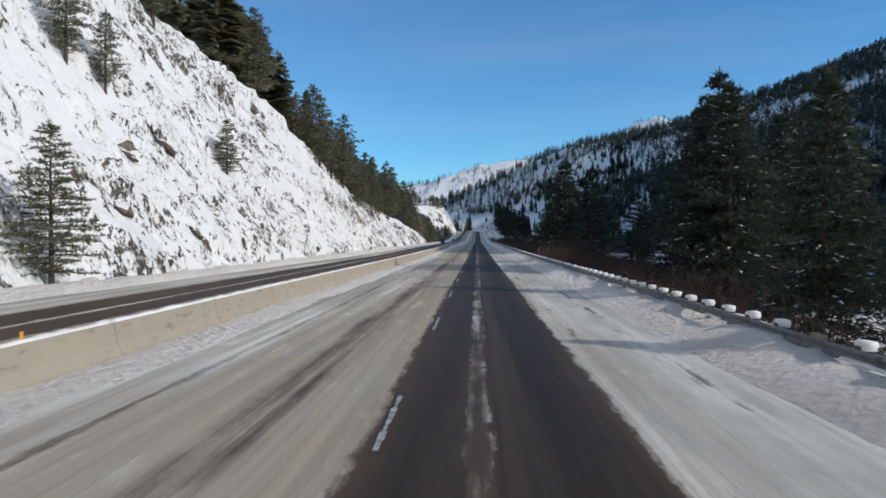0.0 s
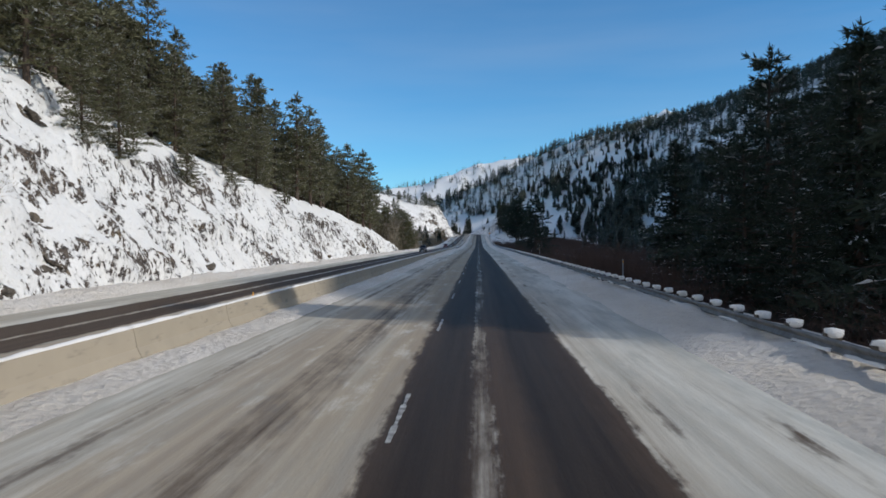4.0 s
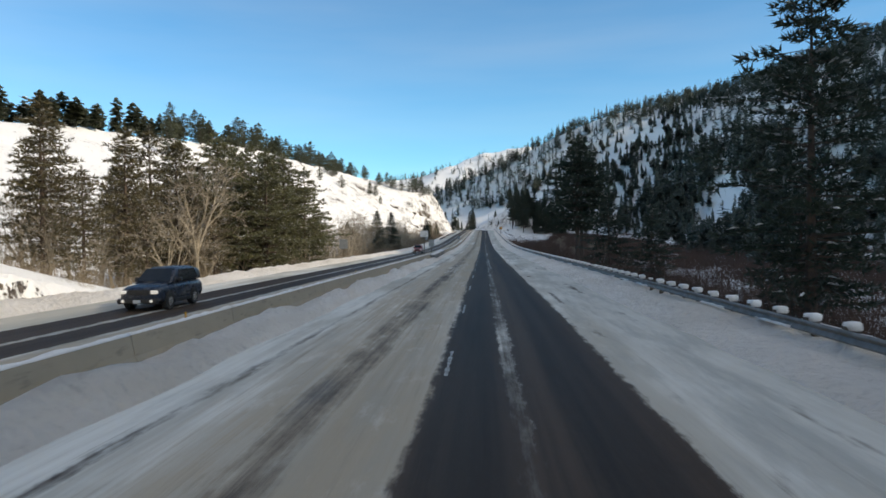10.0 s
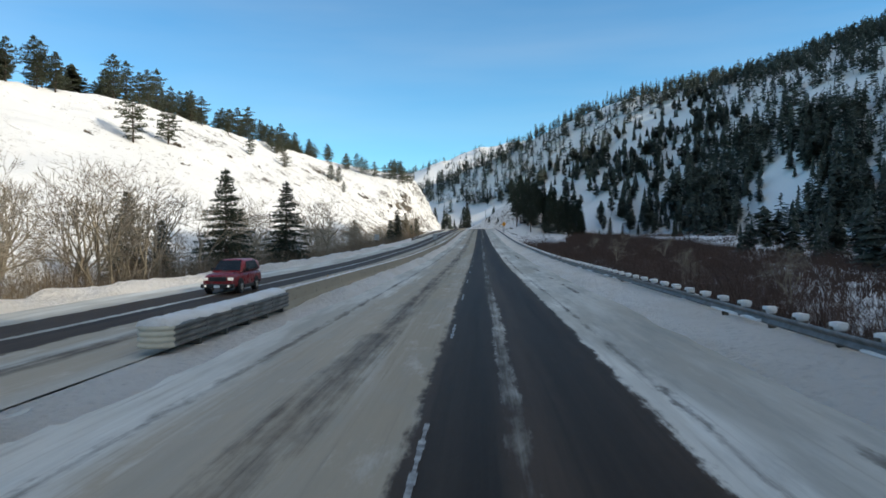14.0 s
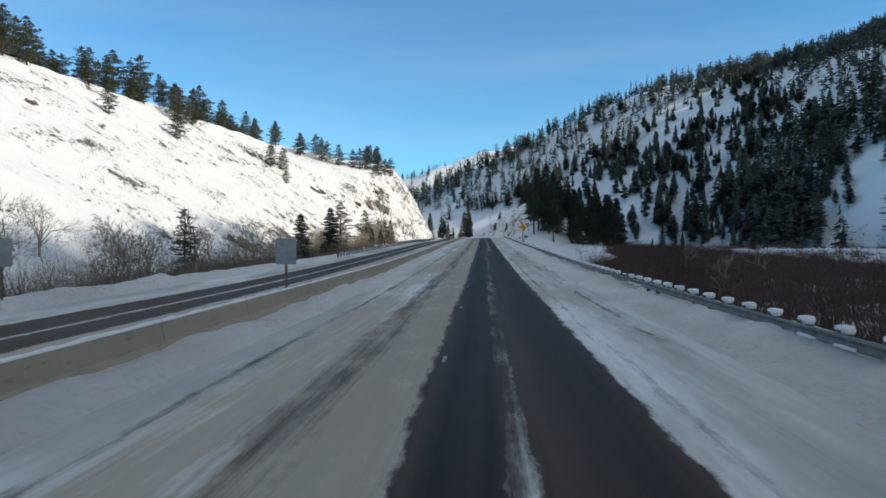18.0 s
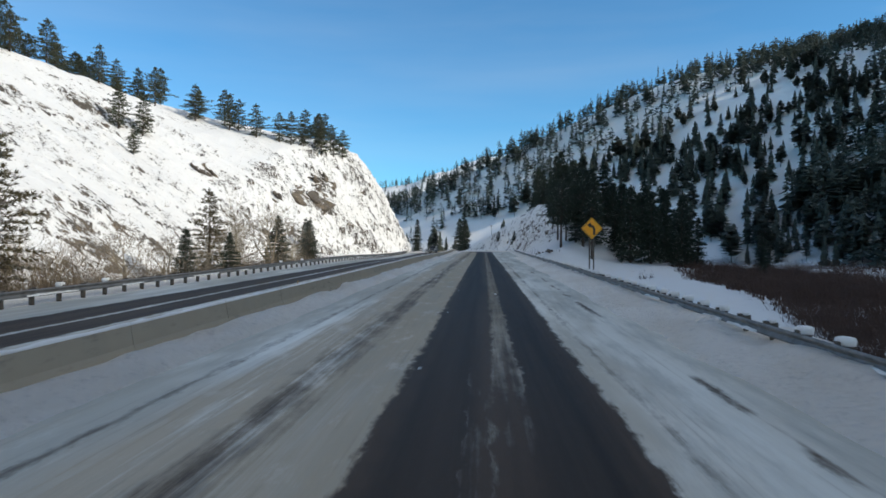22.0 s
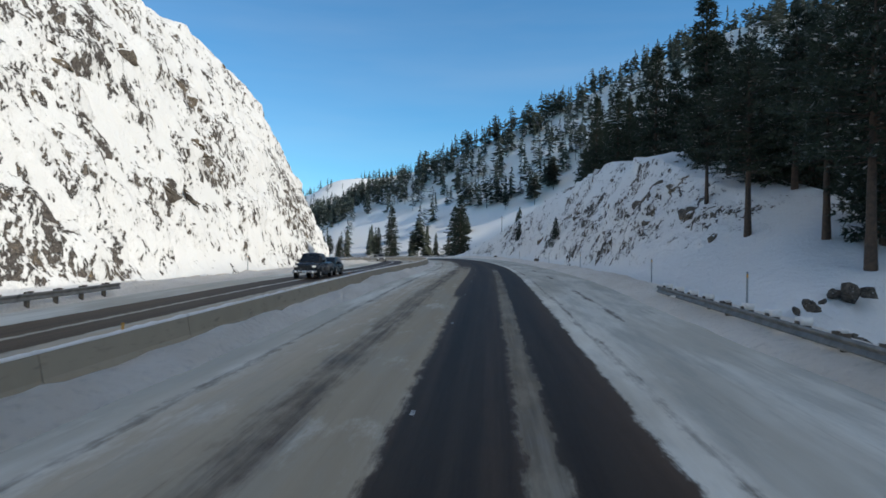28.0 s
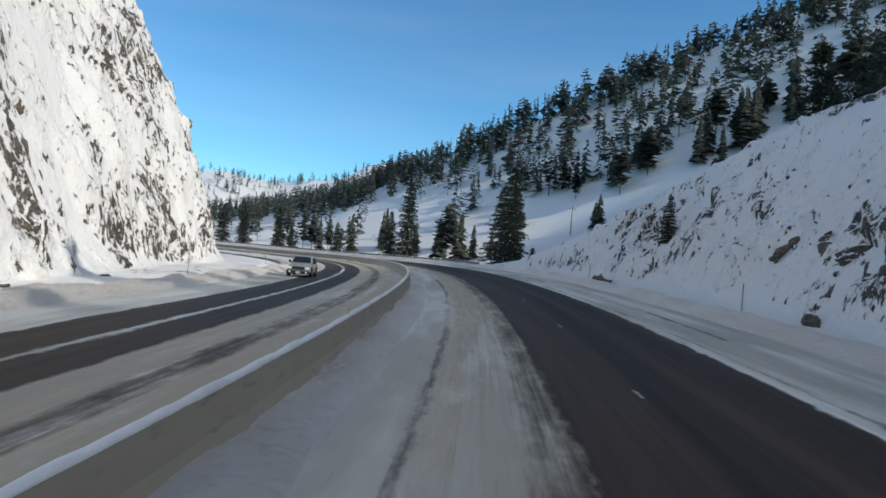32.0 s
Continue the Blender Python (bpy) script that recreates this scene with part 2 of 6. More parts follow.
def make_road(name, bands, sandy):
    """Asphalt under snow and sand, by the distance across the road (u) and along it (v). bands: lo, hi, softness, wear, and the stretch over which it sets in (or, the larger number first, fades out)."""
    m, t, b = material(name, rough=0.75)
    n = Net(t, b)
    uv = n.coords("UV")
    u, v, _ = n.split(uv)
    wob = n.math("MULTIPLY", n.math("SUBTRACT", n.noise(n.place(uv, (0.12, 0.05, 1)), 1.0, 3), 0.5), 0.17)
    edge = n.math("MULTIPLY", n.math("SUBTRACT", n.noise(n.place(uv, (2.4, 0.9, 1)), 1.0, 7, 0.75), 0.5), 0.62)
    u2 = n.math("ADD", u, n.math("ADD", wob, edge))
    s1 = n.noise(n.place(uv, (2.6, 0.05, 1)), 1.0, 6, 0.62)
    s2 = n.noise(n.place(uv, (0.55, 0.016, 1)), 1.0, 4, 0.5)
    s3 = n.noise(n.place(uv, (7.0, 0.16, 1)), 1.0, 5, 0.6)
    flake = n.noise(n.place(uv, (1.1, 0.30, 1), (0, 0, 0.12)), 1.0, 7, 0.7)
    patch = n.noise(n.place(uv, (0.35, 0.05, 1)), 1.0, 4, 0.6)
    bare = None
    gap = n.step(n.noise(n.place(uv, (0.4, 0.11, 1)), 1.0, 4, 0.65), 0.44, 0.62, 0.0, 1.2)
    for lo, hi, soft, wear, a, c in bands:
        f = n.math("MULTIPLY", n.math("MULTIPLY", n.step(u2, lo - soft, lo + soft), n.step(u2, hi - soft, hi + soft, 1.0, 0.0)), wear)
        if lo > 2.43:
            f = n.math("MULTIPLY", f, gap)
        if c > a:
            f = n.math("MULTIPLY", f, n.step(v, a, c))
        elif c < a:
            f = n.math("MULTIPLY", f, n.step(v, c, a, 1.0, 0.0))
        bare = f if bare is None else n.math("MAXIMUM", bare, f)
    grit = n.math("ADD", n.math("MULTIPLY", s1, 0.5), n.math("ADD", n.math("MULTIPLY", flake, 0.6), n.math("MULTIPLY", s3, 0.25)))
    k = n.math("ADD", n.math("MULTIPLY", bare, 1.2), n.math("MULTIPLY", n.math("SUBTRACT", grit, 0.675), 1.7))
    k = n.step(k, 0.20, 0.80)
    grain = n.noise(n.place(uv, (24, 24, 1)), 1.0, 3)
    wet = n.mix(n.step(s1, 0.3, 0.7), (0.021, 0.0165, 0.0135), (0.047, 0.036, 0.0275))
    wet = n.mix(n.step(s2, 0.4, 0.7, 0, 0.5), wet, (0.076, 0.050, 0.034))
    wet = n.mix(n.math("MULTIPLY", grain, 0.35), wet, (0.066, 0.047, 0.035))
    track = n.math("ABSOLUTE", n.math("SUBTRACT", n.math("ABSOLUTE", n.math("ADD", u2, 0.05)), 1.05))
    wet = n.mix(n.math("MULTIPLY", n.step(track, 0.25, 0.95), n.step(n.math("ADD", s1, n.math("MULTIPLY", s2, 0.5)), 0.45, 0.95, 0.1, 0.75)), wet, (0.10, 0.068, 0.047))
    lo, hi = sandy
    sand = n.math("MULTIPLY", n.step(u2, lo - 0.9, lo + 0.9), n.step(u2, hi - 0.7, hi + 0.7, 1.0, 0.0))
    sand = n.math("MULTIPLY", n.math("ADD", n.math("MULTIPLY", sand, 1.0), 0.30), n.step(n.math("ADD", s2, n.math("MULTIPLY", s3, 0.4)), 0.45, 0.85))
    packed = n.mix(n.step(patch, 0.41, 0.60), (0.86, 0.85, 0.785), (0.54, 0.52, 0.455))
    packed = n.mix(n.math("MULTIPLY", n.math("MULTIPLY", sand, n.step(flake, 0.25, 0.6, 0.55, 1.35)), 1.2, True), packed, n.mix(s1, (0.45, 0.375, 0.275), (0.57, 0.50, 0.40)))
    strip = n.math("MULTIPLY", n.math("MULTIPLY", n.step(u2, -0.5, 0.0), n.step(u2, 0.5, 1.0, 1.0, 0.0)), n.math("MULTIPLY", n.step(v, 560, 600, 0.0, 0.92), n.step(v, 762, 795, 1.0, 0.0)))
    packed = n.mix(strip, packed, (0.235, 0.195, 0.14))
    edge_tan = n.math("MULTIPLY", n.math("MULTIPLY", n.step(u2, -3.9, -3.1), n.step(u2, -2.2, -1.6, 1.0, 0.0)), n.step(n.math("ADD", s2, n.math("MULTIPLY", s1, 0.5)), 0.40, 0.95, 0.35, 0.95))
    packed = n.mix(edge_tan, packed, n.mix(flake, (0.36, 0.30, 0.215), (0.50, 0.43, 0.33)))
    late_tan = n.math("MULTIPLY", n.math("MULTIPLY", n.step(u2, -5.4, -4.2), n.step(u2, -2.2, -1.6, 1.0, 0.0)), n.math("MULTIPLY", n.step(v, 640, 720), n.step(n.math("ADD", s2, n.math("MULTIPLY", flake, 0.5)), 0.45, 0.95, 0.3, 0.9)))
    packed = n.mix(late_tan, packed, n.mix(s1, (0.30, 0.25, 0.18), (0.42, 0.36, 0.27)))
    early = n.math("MULTIPLY", n.step(v, 120, 230, 0.8, 0.0), n.math("MULTIPLY", n.step(u2, 2.0, 4.0, 1.0, 0.35), n.step(n.math("ADD", s1, n.math("MULTIPLY", s2, 0.6)), 0.55, 1.0)))
    packed = n.mix(early, packed, n.mix(s3, (0.26, 0.215, 0.165), (0.36, 0.31, 0.25)))
    packed = n.mix(n.step(flake, 0.52, 0.78, 0.0, 0.6), packed, (0.82, 0.81, 0.75))
    grime = n.math("MULTIPLY", n.step(u2, 1.8, 3.2, 0.5, 1.0), n.step(n.noise(n.place(uv, (0.9, 0.13, 1)), 1.0, 6, 0.68), 0.44, 0.66, 0.0, 0.62))
    packed = n.mix(grime, packed, (0.355, 0.36, 0.33))
    packed = n.mix(n.step(u2, 2.2, 3.4, 0.0, 0.30), packed, (0.38, 0.385, 0.35))
    packed = n.mix(n.step(s3, 0.55, 0.8, 0.0, 0.4), packed, (0.22, 0.20, 0.175))
    n.put(n.mix(k, packed, wet), b.inputs["Base Color"])
    n.put(n.step(k, 0.0, 1.0, 0.85, 0.62), b.inputs["Roughness"])
    b.inputs["Specular IOR Level"].default_value = 0.10
    n.bump(n.math("ADD", n.math("MULTIPLY", flake, 0.8), n.math("ADD", n.math("MULTIPLY", s3, 0.3), n.math("MULTIPLY", grain, 0.2))), 0.55, 0.05)
    return m


# across our side: shoulder, passing lane, travelled lane, right shoulder
ROAD_MAT = make_road("snowy_asphalt", ((-1.95, -0.50, 0.28, 1.0, 0, 0), (0.50, 1.95, 0.22, 1.0, 0, 0), (-0.24, 0.8, 0.28, 1.0, 600, 565), (-0.24, 0.8, 0.28, 0.36, 0, 0), (-0.8, -0.02, 0.25, 1.0, 560, 595), (-0.3, 0.8, 0.28, 0.36, 640, 690), (-0.6, -0.15, 0.1, 0.55, 0, 0), (-0.6, -0.15, 0.1, 0.60, 400, 480), (-0.3, 0.8, 0.28, 1.0, 762, 795), (-3.7, -1.7, 0.25, 1.0, 752, 832), (-2.35, -1.6, 0.15, 1.0, 732, 746),
                                       (-4.5, -3.3, 0.5, 0.42, 0, 0), (2.45, 2.70, 0.13, 0.42, 0, 0), (2.42, 2.70, 0.13, 0.34, 300, 345), (-6.3, -6.0, 0.15, 0.40, 0, 0), (4.1, 4.4, 0.2, 0.50, 0, 0)), (-5.6, -1.9))
ROAD_FAR_MAT = make_road("snowy_asphalt_opposite", ((-16.9, -14.9, 0.25, 0.95, 0, 0), (-14.6, -13.0, 0.25, 0.95, 0, 0), (-11.8, -10.9, 0.3, 0.45, 0, 0)), (-13.2, -10.0))


# ---------------------------------------------------------------- plan: the road's line, height and banking
STEP = 2.0
S_AX = np.arange(-120.0, 1500.0, STEP)
BEND_S = (750, 780, 810, 840, 870, 900, 940, 980, 1130, 1200)
BEND = (0.0, 1.18, 2.21, 2.80, 3.43, 3.86, 4.03, 4.05, 4.05, 0.0)
CURV = np.interp(S_AX, BEND_S, BEND) / 1000.0
HEAD = np.cumsum(CURV) * STEP
AX = np.cumsum(-np.sin(HEAD)) * STEP
AY = np.cumsum(np.cos(HEAD)) * STEP
AX += 1.2 - np.interp(0, S_AX, AX)
AY += 0.0 - np.interp(0, S_AX, AY)
Z_KNOTS = ((-120, 0.6), (0, 0), (109, -0.95), (209, -1.4), (290, -1.85), (367, -2.37), (443, -2.64), (518, -1.76), (590, 0.03), (648, 1.6),
           (705, 2.89), (753, 4.21), (799, 4.62), (840, 5.14), (880, 5.35), (930, 4.84), (1000, 3.81), (1100, 2.98), (1500, 2.6))
AZ = np.interp(S_AX, *zip(*Z_KNOTS))
_g = np.exp(-np.linspace(-2, 2, 31) ** 2)
AZ = np.convolve(np.pad(AZ, 15, mode="edge"), _g / _g.sum(), "valid")
BANK = np.tan(np.radians(np.interp(S_AX, (660, 700, 820, 880, 960, 1100, 1200), (0, 1.0, 1.05, 3.1, 3.6, 3.6, 0))))


def on_road(s, d, up=0.0):
    """World place of a point s metres along the road and d metres to the right of the travelled lane's middle."""
    h = np.interp(s, S_AX, HEAD)
    b = np.interp(s, S_AX, BANK)
    x = np.interp(s, S_AX, AX) + np.cos(h) * d
    y = np.interp(s, S_AX, AY) + np.sin(h) * d
    return x, y, np.interp(s, S_AX, AZ) + np.clip(d, -24, 14) * b + up


def heading(s):
    return math.degrees(np.interp(s, S_AX, HEAD))


def road_coords(x, y):
    """s and d of points of the ground."""
    shape = np.shape(x)
    x, y = np.ravel(x), np.ravel(y)
    s, d = np.empty(len(x)), np.empty(len(x))
    for a in range(0, len(x), 4000):
        px, py = x[a:a + 4000], y[a:a + 4000]
        i = np.argmin((px[:, None] - AX) ** 2 + (py[:, None] - AY) ** 2, axis=1)
        rx, ry = px - AX[i], py - AY[i]
        d[a:a + 4000] = np.cos(HEAD[i]) * rx + np.sin(HEAD[i]) * ry
        s[a:a + 4000] = S_AX[i] + np.clip(-np.sin(HEAD[i]) * rx + np.cos(HEAD[i]) * ry, -400, 400)
    return s.reshape(shape), d.reshape(shape)


def ease(x, a, b):
    k = np.clip((x - a) / (b - a), 0, 1)
    return k * k * (3 - 2 * k)


_rng = np.random.RandomState(7)
_lat = _rng.rand(256, 256)


def value_noise(x, y):
    xi, yi = np.floor(x).astype(int), np.floor(y).astype(int)
    fx, fy = x - xi, y - yi
    fx, fy = fx * fx * (3 - 2 * fx), fy * fy * (3 - 2 * fy)
    g = lambda a, b: _lat[a % 256, b % 256]
    return (g(xi, yi) * (1 - fx) + g(xi + 1, yi) * fx) * (1 - fy) + (g(xi, yi + 1) * (1 - fx) + g(xi + 1, yi + 1) * fx) * fy


def fbm(x, y, n=4):
    return sum(value_noise(x * 2.0 ** k + 17 * k, y * 2.0 ** k + 31 * k) * 0.5 ** k for k in range(n)) / (2 - 0.5 ** (n - 1)) - 0.5


# crest of the wooded mountain across the valley: x, y, height, and where its foot lies
CREST_X = (-400, -220, -120, -90, 0, 115, 150, 300, 504, 650, 900, 1500)
CREST_Y = (1500, 1360, 1270, 1200, 1134, 1120, 1108, 1095, 1086, 1090, 1100, 1150)
CREST_Z = (22, 34, 44, 50, 80, 132, 144, 174, 250, 316, 380, 400)
FOOT_X = (-400, -150, 0, 60, 120, 170, 230, 290, 350, 500, 1500)
FOOT_Y = (1350, 1080, 985, 930, 870, 790, 560, 300, 100, -200, -300)
# far hills that close the valley
FAR_X = (-2500, -1200, -700, -350, -100, 130, 500, 900, 2500)
FAR_Z = (200, 160, 95, 88, 146, 210, 285, 320, 330)
# the sunlit hill: crest by y
HILL_Y = (330, 400, 460, 520, 577, 676, 767, 800, 840, 900, 980, 1060)
HILL_CX = (-190, -175, -155, -132, -112, -100, -80, -50, -64, -98, -150, -200)
HILL_CZ = (25, 33, 41, 43, 45.5, 46, 43, 41, 42, 44, 42, 20)
# the first cutting's height by s
CUT_S = (-150, 60, 110, 130, 154, 200, 230, 275, 296, 310)
CUT_H = (27, 26.5, 24, 17.5, 11.5, 9.2, 8.3, 5.5, 2.0, 0.0)
CUT_STEEP = 1.5


def ground(x, y, fine=True):
    x, y = np.asarray(x, float), np.asarray(y, float)
    s, d = road_coords(x, y)
    rz = np.interp(s, S_AX, AZ) + np.clip(d, -24, 14) * np.interp(s, S_AX, BANK)
    wav = fbm(x / 40, y / 40) * 3.0
    # valley floor
    right = rz - 0.35 - ease(d, 8.8, 17.0 + 7.0 * ease(s, 615, 665)) * (3.6 + 0.9 * ease(s, 560, 640)) * (1 - ease(s, 718, 765) * (1 - ease(d, 34, 70)))
    right = right + wav * 0.25 * ease(d, 14, 40)
    left = rz - 0.35 - ease(-d, 21.5, 27) * 1.6 * ease(s, 290, 330) * (1 - ease(s, 640, 720)) + wav * 0.2 * ease(-d, 24, 50)
    z = np.where(d > 0, right, left)
    # mountain across the valley
    c, yc, yf = np.interp(x, CREST_X, CREST_Z), np.interp(x, CREST_X, CREST_Y), np.interp(x, FOOT_X, FOOT_Y)
    k = (y - yf) / np.maximum(yc - yf, 1)
    up = np.where(k < 1, np.clip(k, 0, 1) ** 1.08, 1 - 0.35 * np.clip((y - yc) / 700, 0, 1))
    gully = fbm(x / 130 + y / 300, y / 260, 3) * 26 * np.clip(k, 0, 1) * np.clip(1.25 - k, 0.0, 1)
    mount = 2.0 + (c - 2) * up + gully * (k > 0)
    z = np.where(k > 0, np.maximum(z, mount), z)
    # unseen ridge added beside the valley, its top shaped to keep the low sun off the road
    top = 0.583 * (np.clip(x, 0, 640) + np.interp(y + 0.326 * np.clip(x, 0, 640), (400, 455), (17.3, 21.0))) + np.interp(y + 0.326 * np.clip(x, 0, 640), S_AX, AZ)
    side = np.minimum(0.78 * np.clip(x - 60, 0, 900), top) * ease(y, 35, 60) * ease(x - 0.60 * y, 0, 40)
    z = np.where(side > 1, np.maximum(z, side), z)
    # far hills
    far = np.interp(x, FAR_X, FAR_Z) * ease(y, 1350, 1750) + fbm(x / 150, y / 300) * 75 * ease(y, 1350, 1700)
    # a higher bare summit behind the wooded crest
    far += 62 * np.exp(-((x - 570) / 150) ** 2 - ((y - 2050) / 190) ** 2) * (1 + 1.6 * fbm(x / 70, y / 70))
    z = np.where(y > 1352, np.maximum(z, far), z)
    # first cutting on the far side of the other carriageway
    se = s - np.clip(-d - 22, 0, 60) * 0.9
    h = np.interp(se, CUT_S, CUT_H)
    a = -d - 21.5
    far_up = np.clip(a - h / CUT_STEEP, 0, None)
    cut = rz - 1.6 + np.minimum(np.clip(a, 0, None) * CUT_STEEP, h * (1 + 0.06 * np.clip(a - h / CUT_STEEP, 0, 3))) + np.clip(far_up, 0, 90) * (0.40 - 0.1 * ease(s, 150, 220)) * ease(h, 0, 9)
    cut = np.where(se < 310, cut + fbm(x / 12, y / 12) * 2.0 * ease(a, 2, 10), -99)
    z = np.where((d < -20) & (se < 310), np.maximum(z, cut), z)
    # sunlit hill and its cliff
    cx, cz = np.interp(y, HILL_Y, HILL_CX), np.interp(y, HILL_Y, HILL_CZ)
    near = ease(y, 690, 770)
    base_d = -40 + 15.0 * near - np.interp(s, (820, 845, 867, 890, 910, 960, 1060), (0, 3.2, 6.2, 5.0, 9.5, 21, 38))
    a = -(d - base_d)
    w = np.maximum(-(cx - np.interp(s, S_AX, AX)) + base_d, 12)
    kk = np.clip(a / w, 0, 1)
    rise = (1 - near) * (kk ** 0.9) + near * (0.8 * (1 - (1 - np.clip(a / np.interp(y, (760, 800, 835, 860), (19, 20, 18, 15)), 0, 1)) ** 1.35) + 0.2 * kk)
    hill = rz - 1.2 * near - 2 * (1 - near) + (cz - rz) * rise - np.clip(a - w, 0, 400) * 0.12
    hill += fbm(x / 14, y / 14) * 2.5 * ease(a, 2, 12)
    on = ease(y, 330, 420) * (1 - ease(y, 960, 1060))
    z = np.where((d < -20) & (on > 0), np.maximum(z, hill * on + (rz - 3) * (1 - on)), z)
    # cut bank on the outside of the bend
    hb = np.interp(s, (735, 748, 760, 775, 790, 803, 825, 840, 857, 868, 880, 890, 905, 918), (0, 2.0, 5.0, 9.5, 13.5, 15.5, 17.5, 17.0, 14.5, 10.5, 7.0, 4.5, 1.2, 0))
    kb = 0.42 + 1.24 * ease(s, 758, 790)
    a = d - 13.0
    bank = rz - 0.3 + np.where(a < hb / kb, np.clip(a, 0, None) * kb, hb + np.clip(a - hb / kb, 0, 5) * 0.12 - np.clip(a - hb / kb - 6, 0, None) * 0.42)
    bank += fbm(x / 9, y / 9) * 1.6 * ease(a, 1, 6) * ease(hb, 0, 4)
    z = np.where((d > 10) & (hb > 0) & (d < 120), np.maximum(z, bank), z)
    return z


def grid_mesh(name, X, Y, Z, mat, uv=None):
    """A sheet from arrays of places; rows run along the first index."""
    nx, ny = X.shape
    verts = np.stack([X, Y, Z], -1).reshape(-1, 3)
    i = np.arange(nx * ny).reshape(nx, ny)
    quads = np.stack([i[:-1, :-1], i[1:, :-1], i[1:, 1:], i[:-1, 1:]], -1).reshape(-1, 4)
    me = bpy.data.meshes.new(name)
    me.vertices.add(len(verts))
    me.vertices.foreach_set("co", verts.ravel())
    me.loops.add(quads.size)
    me.loops.foreach_set("vertex_index", quads.ravel())
    me.polygons.add(len(quads))
    me.polygons.foreach_set("loop_start", np.arange(0, quads.size, 4))
    me.polygons.foreach_set("use_smooth", np.ones(len(quads), bool))
    if uv is not None:
        lay = me.uv_layers.new(name="UVMap")
        lay.data.foreach_set("uv", uv.reshape(-1, 2)[quads.ravel()].ravel())
    me.update()
    me.validate()
    me.materials.append(mat)
    return new(name, me)


def axis_values(parts):
    out = []
    for a, b, st in parts:
        out.extend(np.arange(a, b, st))
    return np.array(out)


# ---------------------------------------------------------------- the ground, one sheet
gx = axis_values(((-2600, -700, 130), (-700, -300, 28), (-300, -130, 8), (-130, -70, 3), (-70, 40, 1.25), (40, 120, 4), (120, 360, 9), (360, 800, 18), (800, 2700, 120)))
gy = axis_values(((-700, -120, 40), (-120, 980, 3.0), (980, 1250, 6), (1250, 1900, 20), (1900, 2240, 34), (2240, 4300, 160)))
GX, GY = np.meshgrid(gx, gy, indexing="ij")
GZ = ground(GX, GY)
ground_ob = grid_mesh("ground", GX, GY, GZ, SNOW_HILL)
tagged(ground_ob, "snow-covered valley floor and hillsides with bare rock showing", "ground", kind="structure")


# ---------------------------------------------------------------- road sheets
def road_sheet(name, d0, d1, nd, mat, label, s0=-100, s1=1250, up=0.0, crown=None):
    ss = np.arange(s0, s1, 3.0)
    dd = np.linspace(d0, d1, nd)
    SS, DD = np.meshgrid(ss, dd, indexing="ij")
    X, Y, Z = on_road(SS, DD, up)
    if crown is not None:
        Z = Z + crown(SS, DD)
    ob = grid_mesh(name, X[:, ::-1], Y[:, ::-1], Z[:, ::-1], mat, np.stack([DD, SS], -1)[:, ::-1])
    tagged(ob, label, "road", kind="structure")
    return ob


road_sheet("road_1", -8.7, 7.4, 18, ROAD_MAT, "asphalt carriageway with bare dark wheel tracks between packed snow and sand")
road_sheet("road_2", -22.2, -9.1, 14, ROAD_FAR_MAT, "opposite carriageway with dark wheel tracks in packed snow", up=0.0)


def snow_bank(name, d_mid, half, high, s0, s1, label, seed=0):
    """A ploughed ridge of snow along the road."""
    ss = np.arange(s0, s1, 0.7)
    dd = np.linspace(-half, half, 9)
    SS, DD = np.meshgrid(ss, dd, indexing="ij")
    prof = np.clip(1 - (DD / half) ** 2, 0, 1)
    high = high if np.isscalar(high) else np.interp(SS, *high)
    up = high * prof * (0.75 + 1.3 * fbm(SS / 2.2 + seed, DD * 1.4 + 9, 4)) + 0.10 * fbm(SS * 1.4, DD * 2 + seed, 3) * prof - 0.03
    X, Y, Z = on_road(SS, DD + d_mid + 0.5 * fbm(SS / 5, SS * 0 + seed, 3), 0)
    ob = grid_mesh(name, X[:, ::-1], Y[:, ::-1], (Z + up)[:, ::-1], DIRTY_SNOW)
    return tagged(ob, label, "snow bank", kind="structure")


snow_bank("snow_bank_1", -8.15, 0.95, ((0, 160, 215, 260, 345, 360, 366, 396, 402, 480, 640, 720, 760, 800), (0.14, 0.2, 0.42, 0.6, 0.6, 0.4, 0.1, 0.1, 0.42, 0.42, 0.36, 0.4, 0.55, 0.3)), -60, 1100, "ploughed snow along the foot of the median barrier", 3)
snow_bank("snow_bank_2", 7.5, 2.5, 0.52, -60, 690, "ploughed snow under the guardrail", 11)
snow_bank("snow_bank_3", -21.2, 1.6, ((520, 560, 690, 720), (0.55, 0.16, 0.16, 0.55)), -60, 1100, "deep ploughed snow at the far edge of the other carriageway", 23)
snow_bank("snow_bank_4", 8.2, 1.8, 0.5, 690, 1100, "ploughed snow along the outside of the bend", 31)


